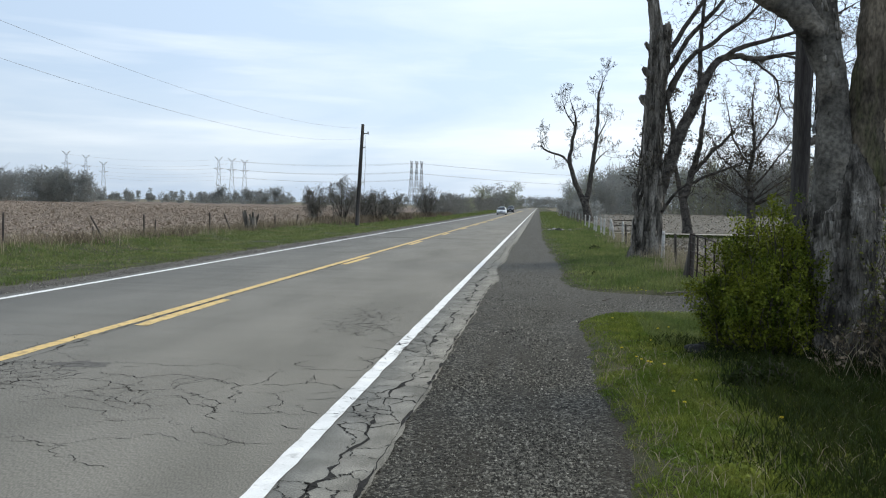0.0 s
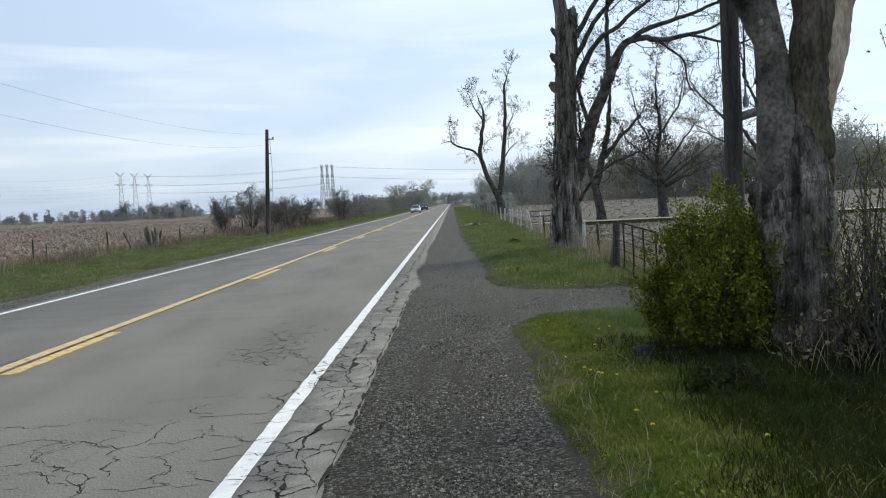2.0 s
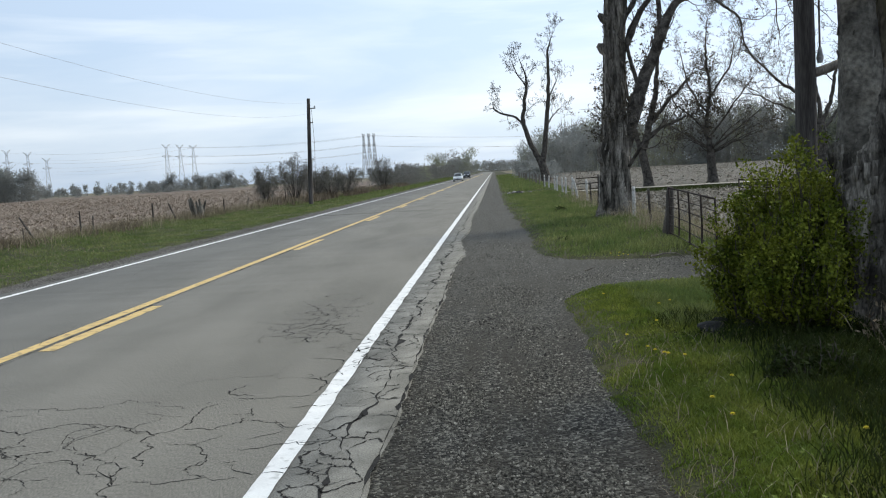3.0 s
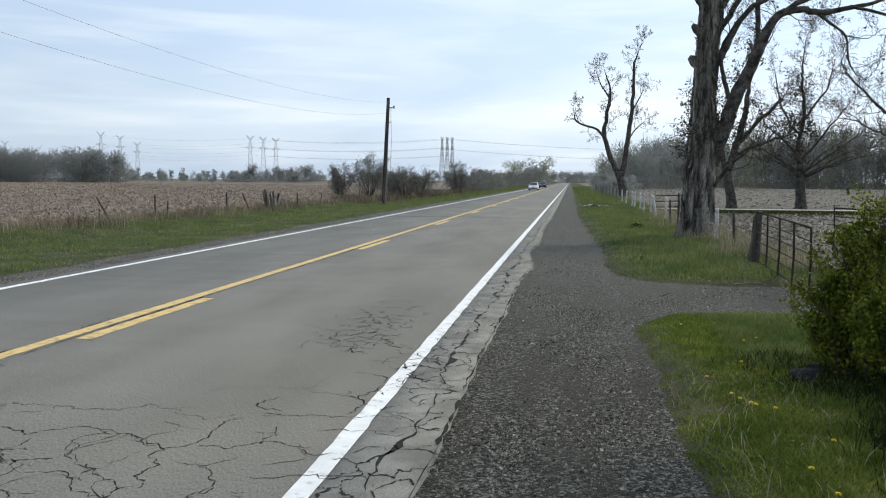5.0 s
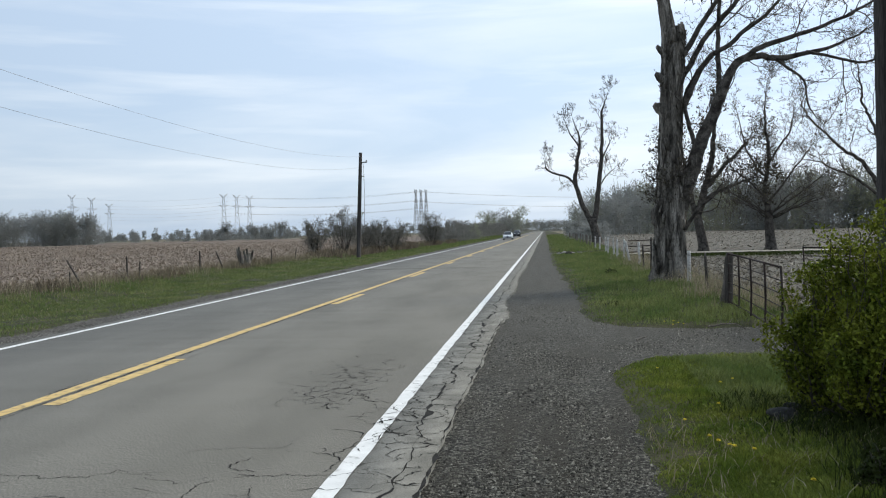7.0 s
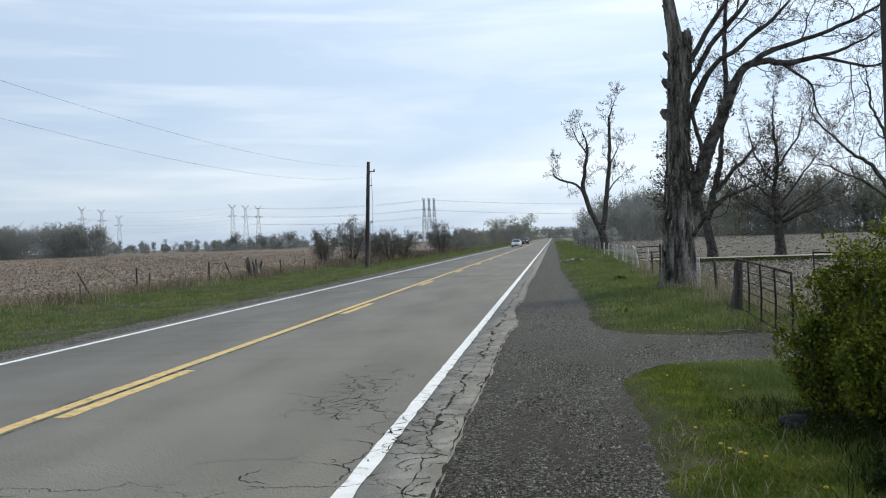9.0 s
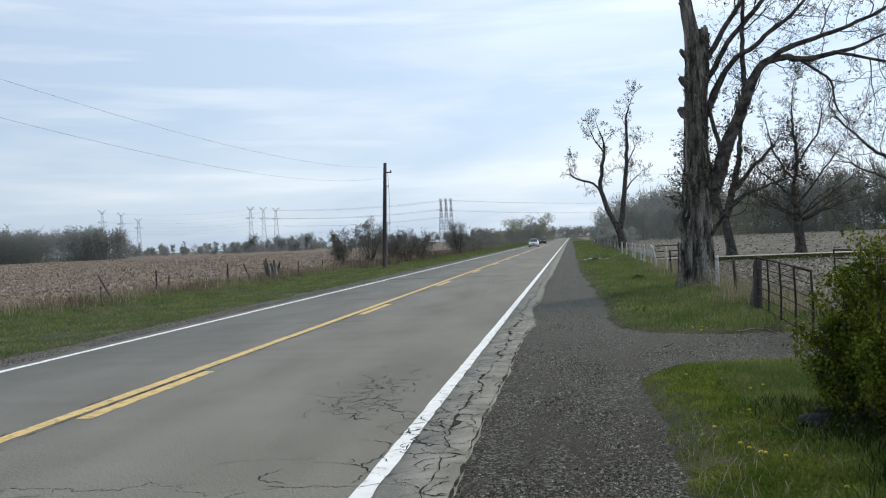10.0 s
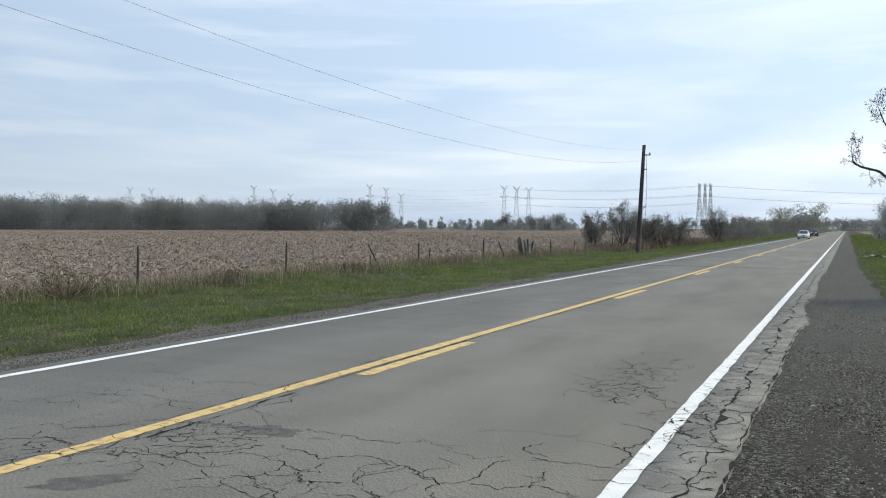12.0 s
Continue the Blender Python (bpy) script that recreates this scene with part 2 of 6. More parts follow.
# dark weeds; the shade by the bush and trunk is put into this colour too
M_GRASS_D = leaf_mat("dark weeds and painted shade", (0.02, 0.033, 0.007), (0.048, 0.06, 0.015))
M_STRAW = leaf_mat("dry grass stalks", (0.25, 0.21, 0.14), (0.39, 0.33, 0.23), 0.3, 0.8)
M_LITTER = leaf_mat("corn stalk litter", (0.205, 0.166, 0.13), (0.31, 0.258, 0.207), 0.1, 0.85)
M_LITTER_R = leaf_mat("grey weathered stubble litter", (0.16, 0.145, 0.12), (0.25, 0.23, 0.195), 0.1, 0.85)
M_BARK = mat("grey flaking bark", (0.026, 0.023, 0.019), (0.19, 0.172, 0.147), rough=0.95, scale=3.5, fine=26, fine_amt=0.55, bump=1.0, bump_scale=9,
             stretch=(2.2, 2.2, 0.35), bump_dist=0.07, third=((0.29, 0.265, 0.23), 2.3, (0.54, 0.66)))
M_BARK_D = mat("dark furrowed bark", (0.035, 0.031, 0.027), (0.085, 0.077, 0.067), rough=0.95, scale=4, fine=30, fine_amt=0.5, bump=0.9, bump_scale=8,
               stretch=(2, 2, 0.3), bump_dist=0.05)
M_LIMB = mat("rough limb bark", (0.030, 0.026, 0.022), (0.115, 0.103, 0.09), rough=0.95, scale=5, fine=34, fine_amt=0.5, bump=0.8, bump_scale=14, bump_dist=0.03)
M_OLDWOOD = mat("grey half-bare old wood", (0.020, 0.018, 0.015), (0.16, 0.147, 0.125), rough=0.95, scale=2.4, fine=24, fine_amt=0.45, bump=0.9, bump_scale=11, bump_dist=0.03,
                third=((0.21, 0.185, 0.15), 1.6, (0.56, 0.70)))
M_MOSSBARK = mat("mossy brown bark", (0.045, 0.038, 0.028), (0.175, 0.145, 0.108), rough=0.95, scale=3.0, fine=26, fine_amt=0.5, bump=0.9, bump_scale=9, stretch=(1.5, 1.5, 0.5), bump_dist=0.04,
                 third=((0.07, 0.075, 0.03), 2.2, (0.5, 0.66)))
M_BAREWOOD = mat("bare weathered wood", (0.30, 0.235, 0.165), (0.52, 0.435, 0.335), rough=0.9, scale=2.5, fine=20, fine_amt=0.3, bump=0.5, stretch=(2, 2, 0.5))
M_TWIG = mat("bare twigs", (0.06, 0.052, 0.045), (0.10, 0.088, 0.076), scale=2, fine=20, bump=0)
# paler than near twigs: distance haze is mixed into the branch colour
M_TWIG_FAR = leaf_mat("far bare branches, haze in colour", (0.225, 0.232, 0.222), (0.285, 0.292, 0.278), 0.5, 0.9, 0.12)
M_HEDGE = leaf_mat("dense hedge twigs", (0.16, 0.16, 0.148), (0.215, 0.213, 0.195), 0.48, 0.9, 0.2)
M_TWIG_S = mat("grey shrub twigs", (0.14, 0.134, 0.118), (0.21, 0.20, 0.175), scale=2, fine=20, bump=0)
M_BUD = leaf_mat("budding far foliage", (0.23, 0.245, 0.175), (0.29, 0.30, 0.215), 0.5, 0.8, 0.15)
M_BUDRED = leaf_mat("opening olive-brown buds", (0.15, 0.14, 0.075), (0.21, 0.19, 0.10), 0.45, 0.8)
M_OLDLEAF = leaf_mat("clinging brown leaves", (0.055, 0.047, 0.035), (0.09, 0.08, 0.055), 0.2, 0.8)
M_LEAF = leaf_mat("fresh yellow-green leaves", (0.048, 0.075, 0.006), (0.21, 0.228, 0.03), 0.25, 0.6, 0.5)
M_LEAF_B = leaf_mat("sparse olive leaves", (0.095, 0.11, 0.03), (0.13, 0.135, 0.04), 0.35, 0.6)
M_POLE = mat("creosoted pole wood", (0.035, 0.031, 0.029), (0.075, 0.068, 0.062), rough=0.9, scale=4, fine=30, fine_amt=0.4, bump=0.6, stretch=(4, 4, 0.25), bump_dist=0.015)
M_POSTWOOD = mat("grey weathered post wood", (0.10, 0.088, 0.075), (0.19, 0.17, 0.15), rough=0.95, scale=4, fine=30, fine_amt=0.4, bump=0.7, stretch=(4, 4, 0.3), bump_dist=0.02)
M_DARKPOST = mat("dark old post wood", (0.05, 0.043, 0.038), (0.09, 0.08, 0.07), rough=0.95, scale=4, fine=30, fine_amt=0.4, bump=0.6, stretch=(4, 4, 0.3), bump_dist=0.02)
M_WHITEPOST = mat("chalky white post", (0.42, 0.40, 0.37), (0.58, 0.56, 0.53), rough=0.9, scale=3, fine=40, bump=0.5, third=((0.22, 0.20, 0.18), 4.0, (0.55, 0.7)))
M_RUST = mat("rusty steel tube", (0.022, 0.017, 0.015), (0.05, 0.036, 0.03), rough=0.8, scale=6, fine=60, metal=0.2, bump=0.3)
M_WIRE = mat("fence wire", (0.07, 0.062, 0.055), (0.11, 0.10, 0.09), rough=0.7, scale=5, fine=50, metal=0.4, bump=0)
M_CABLE = mat("overhead cable", (0.34, 0.345, 0.36), (0.4, 0.405, 0.42), rough=0.7, scale=3, fine=20, bump=0)
# base colour of the pylons is lightened to stand for haze
M_STEEL = mat("galvanised tower steel, haze in colour", (0.33, 0.345, 0.36), (0.40, 0.41, 0.43), rough=0.7, scale=0.3, fine=2, bump=0)
M_CERAMIC = mat("grey insulator", (0.2, 0.2, 0.2), (0.28, 0.28, 0.28), rough=0.3, scale=5, fine=30, bump=0)
M_ROCK = mat("dark field stone", (0.018, 0.018, 0.017), (0.06, 0.058, 0.054), rough=0.9, scale=6, fine=50, bump=0.6)
M_DANDELION = leaf_mat("dandelion petals", (0.66, 0.52, 0.04), (0.74, 0.62, 0.08), 0.2, 0.7)
M_PLASTIC = mat("black rubber", (0.018, 0.018, 0.018), (0.03, 0.03, 0.03), rough=0.8, scale=8, fine=80, bump=0.1)
M_GLASS = mat("dark car glass", (0.03, 0.035, 0.04), (0.04, 0.045, 0.05), rough=0.08, scale=2, fine=10, bump=0, spec=0.6)
M_SILVER = mat("silver car paint", (0.62, 0.64, 0.66), (0.66, 0.68, 0.70), rough=0.28, scale=2, fine=300, fine_amt=0.04, bump=0, metal=0.35, spec=0.5)
M_DARKPAINT = mat("dark truck paint", (0.03, 0.032, 0.037), (0.04, 0.042, 0.047), rough=0.25, scale=2, fine=300, fine_amt=0.04, bump=0, spec=0.5)
M_LAMP = mat("clear headlamp", (0.70, 0.72, 0.74), (0.76, 0.78, 0.80), rough=0.15, scale=2, fine=30, bump=0, spec=0.6)
M_ALLOY = mat("alloy wheel", (0.45, 0.45, 0.46), (0.5, 0.5, 0.51), rough=0.35, scale=2, fine=30, bump=0, metal=0.8)
M_PLATE = mat("pale plate", (0.6, 0.62, 0.66), (0.66, 0.68, 0.70), rough=0.5, scale=2, fine=20, bump=0)
M_INK = mat("plate bars", (0.05, 0.07, 0.2), (0.06, 0.08, 0.22), rough=0.5, scale=2, fine=20, bump=0)


# ---- building helpers ----
def mesh_np(name, verts, faces, material, smooth=False):
    """A mesh from arrays; all faces have the same number of corners."""
    verts, faces = np.asarray(verts, np.float32).reshape(-1, 3), np.asarray(faces, np.int32)
    k = faces.shape[1]
    me = bpy.data.meshes.new(name)
    me.vertices.add(len(verts))
    me.vertices.foreach_set("co", verts.ravel())
    me.loops.add(faces.size)
    me.loops.foreach_set("vertex_index", faces.ravel())
    me.polygons.add(len(faces))
    me.polygons.foreach_set("loop_start", np.arange(0, faces.size, k, dtype=np.int32))
    if smooth:
        me.polygons.foreach_set("use_smooth", np.ones(len(faces), dtype=bool))
    me.update(calc_edges=True)
    me.materials.append(material)
    return me


def put(name, me, parent=None, label=""):
    ob = new(name, me)
    if parent:
        ob.parent = parent
    return tagged(ob, label)


def part(name, bm, material, parent, label="", smooth=False):
    """Links a bmesh as one mesh object under a thing or a part."""
    me = bpy.data.meshes.new(name)
    bm.to_mesh(me)
    bm.free()
    me.materials.append(material)
    if smooth:
        me.polygons.foreach_set("use_smooth", np.ones(len(me.polygons), dtype=bool))
    return put(name, me, parent, label)


def thing(name, x, y, z, label, category, group="", kind="", rz=0.0):
    ob = new(name)
    ob.matrix_basis = pose(x, y, z, 0, 0, rz)
    ob.empty_display_size = 0.2
    return tagged(ob, label, category, group, kind)


class Tubes:
    """Collects tapered tubes along polylines into one mesh of quads."""

    def __init__(self):
        self.v, self.f, self.n = [], [], 0

    def add(self, pts, radii, sides=6, rough=0.0, rng=None, lobes=0.0):
        pts, radii = np.asarray(pts, float), np.asarray(radii, float)
        tan = np.gradient(pts, axis=0)
        tan /= np.linalg.norm(tan, axis=1, keepdims=True) + 1e-9
        ref = np.zeros(3)
        ref[np.argmin(np.abs(tan.mean(axis=0)))] = 1
        n1 = np.cross(tan, ref)
        n1 /= np.linalg.norm(n1, axis=1, keepdims=True) + 1e-9
        n2 = np.cross(tan, n1)
        a = np.linspace(0, 2 * np.pi, sides, endpoint=False)
        r = np.repeat(radii[:, None], sides, axis=1)
        if rough and rng is not None:
            r = r * (1 + rough * rng.uniform(-1, 1, r.shape))
        if lobes and rng is not None:
            ph = rng.uniform(0, 6.28, 4)
            s = np.linspace(0, 1, len(pts))[:, None]
            plates = rng.uniform(-1, 1, r.shape) if sides >= 30 else np.zeros(r.shape)
            kernel = np.ones(min(5, len(pts))) / 5
            plates = np.apply_along_axis(lambda q: np.convolve(q, kernel, "same")[:len(q)], 0, plates) * 2.0
            r = r * (1 + lobes * 0.55 * plates)
            r = r * (1 + lobes * (0.5 * np.sin(3 * a + ph[0] + 2 * s) + 0.3 * np.sin(5 * a + ph[1] - 3 * s) + 0.35 * np.sin(9 * a + ph[2] + 5 * s)))
        if lobes and sides >= 30:
            s = np.linspace(0, 1, len(pts))[:, None]
            for _ in range(34):
                s0, a0, hs, ha = rng.random(), rng.uniform(0, 6.28), rng.uniform(0.008, 0.04), rng.uniform(0.2, 0.6)
                da = np.abs((a - a0 + np.pi) % (2 * np.pi) - np.pi)
                r = r * (1 + lobes * rng.uniform(-0.5, 1.3) * np.exp(-((s - s0) / hs) ** 2 - (da / ha) ** 2))
        v = pts[:, None, :] + r[..., None] * (np.cos(a)[None, :, None] * n1[:, None, :] + np.sin(a)[None, :, None] * n2[:, None, :])
        m = len(pts)
        i = np.arange(m - 1)[:, None] * sides
        j = np.arange(sides)[None, :]
        k = (np.arange(sides) + 1)[None, :] % sides
        f = np.stack([i + j, i + k, i + sides + k, i + sides + j], axis=-1).reshape(-1, 4) + self.n
        self.v.append(v.reshape(-1, 3))
        self.f.append(f)
        self.n += m * sides
        for end in (0, m - 1):
            if sides % 2 == 0 and radii[end] > 0.012:
                base = self.n - m * sides + end * sides
                for q in range(1, sides - 2, 2):
                    self.f.append(np.array([[base, base + q, base + q + 1, base + q + 2]]))

    def mesh(self, name, material, smooth=True):
        return mesh_np(name, np.concatenate(self.v), np.concatenate(self.f), material, smooth)


def flakes(pos, size, rng, aspect=0.5, up=0.0, flat=False):
    """Small folded leaf shapes at pos: four corners and two triangles each."""
    n = len(pos)
    d = rng.normal(size=(n, 3))
    d[:, 2] += up
    d /= np.linalg.norm(d, axis=1, keepdims=True)
    w = np.cross(d, rng.normal(size=(n, 3)))
    w /= np.linalg.norm(w, axis=1, keepdims=True) + 1e-9
    nn = np.cross(d, w)
    s = (size * rng.uniform(0.6, 1.35, n))[:, None]
    v = np.stack([pos, pos + s * (0.5 * d + aspect * 0.5 * w + 0.08 * nn), pos + s * d, pos + s * (0.5 * d - aspect * 0.5 * w + 0.08 * nn)], axis=1)
    i = np.arange(n)[:, None] * 4
    f = np.concatenate([i + np.array([[0, 1, 2]]), i + np.array([[0, 2, 3]])])
    return v.reshape(-1, 3), f


def curve_points(pts, n):
    """A smooth line through a few control points (x, y, z, radius)."""
    p = np.asarray(pts, float)
    t = np.linspace(0, len(p) - 1, n)
    i = np.clip(t.astype(int), 0, len(p) - 2)
    u = (t - i)[:, None]
    p0, p1, p2, p3 = p[np.maximum(i - 1, 0)], p[i], p[i + 1], p[np.minimum(i + 2, len(p) - 1)]
    return 0.5 * (2 * p1 + (p2 - p0) * u + (2 * p0 - 5 * p1 + 4 * p2 - p3) * u ** 2 + (3 * p1 - p0 - 3 * p2 + p3) * u ** 3)


def branch(rng, start, direction, length, r0, r1, n, wander, lift):
    """A wandering branch line with radii."""
    d = np.asarray(direction, float)
    d = d / np.linalg.norm(d)
    pts, step = [np.asarray(start, float)], length / (n - 1)
    for _ in range(n - 1):
        d = d + rng.normal(size=3) * wander + np.array([0, 0, lift])
        d /= np.linalg.norm(d)
        pts.append(pts[-1] + d * step)
    return np.array(pts), np.linspace(r0, r1, n)


def sprout(tubes, tips, rng, line, radii, length, depth, count, wander=0.22, lift=0.04, spread=0.9, start=0.25, shrink=0.55, min_r=0.004):
    """Crooked side branches spaced along a line and forking at its end, each with side branches of its own."""
    turn = rng.uniform(0, 6.28)
    for k in range(count + 2):
        u = min(1.0, start + (1 - start) * (k + rng.random()) / count)
        q = u * (len(line) - 1)
        i = min(int(q), len(line) - 2)
        p = line[i] + (line[i + 1] - line[i]) * (q - i)
        along = line[i + 1] - line[i]
        along = along / (np.linalg.norm(along) + 1e-9)
        turn += 2.4 + rng.normal() * 0.5
        ref = np.array([0.0, 0.0, 1.0]) if abs(along[2]) < 0.8 else np.array([1.0, 0.0, 0.0])
        n1 = np.cross(along, ref)
        n1 /= np.linalg.norm(n1)
        side = n1 * math.cos(turn) + np.cross(along, n1) * math.sin(turn)
        d = along * rng.uniform(0.45, 1.0) + side * (spread if u < 1 else 0.5) * rng.uniform(0.7, 1.1) + np.array([0, 0, 0.12])
        ln = length * rng.uniform(0.5, 1.15) * (1.12 - 0.42 * u)
        r0 = max(min(radii[i] * 0.6, ln * 0.016), min_r)
        n = 8 if depth > 1 else 6
        pts, rr = branch(rng, p, d, ln, r0, max(r0 * 0.35, min_r * 0.8), n, wander, lift)
        tubes.add(pts, rr, 5 if r0 > 0.03 else 3)
        if depth > 1:
            sprout(tubes, tips, rng, pts, rr, ln * shrink, depth - 1, max(2, int(count * 0.5)), wander, lift, spread, 0.2, shrink, min_r)
        else:
            tips.extend(pts[2:])


def make_tree(name, x, y, label, limbs, length, depth, count, seed, bark=M_BARK_D, twig=M_TWIG, leaf=None, leaf_size=0.08, leaf_share=0.3,
              min_r=0.006, lobes=0.10, sides=10, wander=0.22, lift=0.05, group="", trunk_count=1, category="tree", limb_mats=(), start=0.3, counts=(), crook=0.035, leaf_aspect=0.7):
    """A tree of its own: limbs are lines of (x, y, z, radius) from its foot; twigs grow from all but the first."""
    rng = np.random.default_rng(seed)
    root = thing(name, x, y, 0, label, category, group)
    twigs, tips = Tubes(), []
    for k, limb in enumerate(limbs):
        line = curve_points(limb, 10 * len(limb) if k else 90)
        pts, rr = line[:, :3], np.maximum(line[:, 3], 0.008)
        c = counts[k] if k < len(counts) else (0 if k == 0 else count)
        if k and c:
            m = len(pts)
            u = np.linspace(0, 1, m)[:, None]
            drift = np.cumsum(rng.normal(size=(m, 3)), axis=0)
            drift = (drift - drift[0] - (drift[-1] - drift[0]) * u) / math.sqrt(m)
            pts = pts + drift * crook * np.linalg.norm(pts[-1] - pts[0])
            rr = np.maximum(rr * np.sqrt(np.clip((1 - u[:, 0]) * 4, 0.06, 1)), min_r)
        t = Tubes()
        t.add(pts, rr, (sides if k == 0 else max(8, sides // 2)) if k < 4 else 8, 0.02, rng, lobes if k == 0 else lobes * 0.45)
        put("trunk" if k < trunk_count else "limb", t.mesh(name, limb_mats[k] if k < len(limb_mats) else bark), root)
        if c:
            sprout(twigs, tips, rng, pts, rr, length, depth, c, wander, lift, start=start, min_r=min_r)
    if twigs.n:
        put("crown", twigs.mesh(name + "_crown", twig), root)
    if leaf and tips:
        tp = np.array(tips)
        tp = tp[rng.random(len(tp)) < leaf_share]
        v, f = flakes(tp + rng.normal(size=tp.shape) * leaf_size, leaf_size, rng, leaf_aspect)
        put("foliage", mesh_np(name + "_foliage", v, f, leaf), root)
    return root


def box(bm, x0, y0, z0, x1, y1, z1, bevel=0.0):
    m = bmesh.ops.create_cube(bm, size=1.0, matrix=Matrix.Translation(((x0 + x1) / 2, (y0 + y1) / 2, (z0 + z1) / 2)) @ Matrix.Diagonal((x1 - x0, y1 - y0, z1 - z0, 1)))
    if bevel:
        es = {e for v in m["verts"] for e in v.link_edges}
        bmesh.ops.bevel(bm, geom=list(es), offset=bevel, segments=2, affect="EDGES", profile=0.5)
    return bm


def bar(pts, r, sides, material, name, parent=None, label=""):
    t = Tubes()
    p = np.asarray(pts, float)
    t.add(p, np.full(len(p), r), sides)
    return put(name, t.mesh(name, material), parent, label)


# ---- ground, road, shoulders, verges, fields ----
def grid_sheet(name, xs, ys, zf, material, label, category, kind="structure"):
    X, Y = np.meshgrid(np.asarray(xs, float), np.asarray(ys, float))
    Z = zf(X, Y)
    nx, ny = X.shape[1], X.shape[0]
    i = np.arange(ny - 1)[:, None] * nx + np.arange(nx - 1)[None, :]
    f = np.stack([i, i + 1, i + nx + 1, i + nx], axis=-1).reshape(-1, 4)
    ob = put(name, mesh_np(name, np.stack([X, Y, Z], -1), f, material, True))
    return tagged(ob, label, category, "", kind)


def wave(x, y, s=1.0, ph=0.0):
    """Smooth uneven value between about -1 and 1."""
    return (np.sin(x * 1.7 * s + 1.3 * np.sin(y * 0.9 * s + ph)) + np.sin(y * 1.3 * s + 1.1 * np.sin(x * 1.1 * s - ph) + 2.1)
            + 0.6 * np.sin((x + y) * 3.7 * s + ph) + 0.5 * np.sin((x * 2 - y * 3.1) * 2.3 * s)) / 3.1


def gravel_right(x, y):
    """Above zero on the gravel of the shoulder, the field entrance and the far entrance."""
    edge = 5.72 + 0.10 * wave(x, y, 1.3) + 0.05 * wave(x, y, 4.0) - 0.35 * np.clip((y - 24) / 20, 0, 1)
    a = edge - x
    near = 14.0 - 1.9 * np.exp(-np.maximum(x - 5.6, 0) / 0.42) - 0.28 * np.maximum(x - 7.3, 0)
    far = 16.9 + 2.2 * np.exp(-np.maximum(x - 5.55, 0) / 0.5) + 0.35 * np.maximum(x - 7.6, 0)
    b = np.minimum(y - near, far - y) + 0.12 * wave(x, y, 2.1, 1.0) + 0.08 * wave(x, y, 5.0)
    b = np.where(x > 10.5, -1.0, b)
    c = np.minimum(y - 58.3, 62.0 - y) + 0.2 * wave(x, y, 1.7)
    c = np.where(x > 9.5, -1.0, c)
    return np.maximum(np.maximum(a, b), c)


def smooth_step(v, lo, hi):
    t = np.clip((v - lo) / (hi - lo), 0, 1)
    return t * t * (3 - 2 * t)


def verge_right_z(x, y):
    out = 1 - smooth_step(gravel_right(x, y), -0.22, 0.12)
    hump = 0.05 + 0.035 * wave(x, y, 0.9) + 0.015 * wave(x, y, 3.1) + 0.04 * smooth_step(x, 7.5, 9.0)
    return -0.09 + out * (hump + 0.06)


def verge_left_z(x, y):
    out = smooth_step(-x + 0.10 * wave(x, y, 1.1) + 0.05 * wave(x, y, 3.7), 4.4, 4.85)
    return -0.09 + out * (0.08 + 0.03 * wave(x, y, 0.8) - 0.12 * np.exp(-((x + 8.3) / 1.6) ** 2) + 0.08 * smooth_step(-x, 9.5, 11.5))


def steps(*spans):
    """Grid lines: (from, to, step) spans laid end to end."""
    out = []
    for a, b, s in spans:
        out += list(np.arange(a, b - 1e-6, s))
    return out + [spans[-1][1]]


grid_sheet("ground", steps((-2600, 2600, 400)), steps((-700, 3600, 400)), lambda x, y: x * 0 - 0.25, M_GROUND,
           "flat distant farmland reaching the horizon", "ground")
grid_sheet("field_left", steps((-460, -60, 20), (-60, -12, 2)), steps((-60, 0, 10), (0, 120, 2), (120, 420, 20)),
           lambda x, y: -0.03 + 0.05 * wave(x, y, 0.25) * smooth_step(-x, 12, 20), M_FIELD, "brown corn stubble field behind the fence", "field")
grid_sheet("field_right", steps((9.6, 60, 1.5), (60, 320, 20)), steps((-40, 100, 2), (100, 330, 20)),
           lambda x, y: -0.13 * (1 - smooth_step(x, 9.6, 11.5)) + 0.05 * wave(x, y, 0.3) * smooth_step(x, 10, 14) + 0.25 * smooth_step(x, 30, 120), M_FIELD_R, "pale stubble field behind the gate", "field")
grid_sheet("verge_right", steps((4.1, 10.4, 0.14)), steps((-6, 40, 0.16), (40, 80, 0.5), (80, 700, 6)), verge_right_z, M_SOIL,
           "grassy soil verge with a trodden edge", "verge")
grid_sheet("verge_left", steps((-12.6, -3.7, 0.22)), steps((-6, 60, 0.4), (60, 120, 1), (120, 700, 6)), verge_left_z, M_SOIL,
           "grassy roadside verge with a shallow ditch", "verge")
grid_sheet("gravel_shoulder_right", steps((4.05, 10.5, 0.3)), steps((-8, 80, 0.3), (80, 720, 8)),
           lambda x, y: -0.034 + 0.008 * wave(x, y, 2.0) - 0.02 * smooth_step(x, 7, 10), M_GRAVEL, "dark loose gravel shoulder and field entrance", "shoulder")
grid_sheet("gravel_shoulder_left", steps((-5.6, -3.6, 0.25)), steps((-8, 80, 0.5), (80, 720, 8)),
           lambda x, y: -0.030 + 0.006 * wave(x, y, 2.0), M_GRAVEL_L, "grey gravel shoulder along the road", "shoulder")
grid_sheet("headland", steps((9.7, 90, 1.0)), steps((45.5, 54.5, 1.0)), lambda x, y: 0.06 + 0.03 * wave(x, y, 0.5), M_SOIL,
           "grass headland strip across the field", "grass strip")
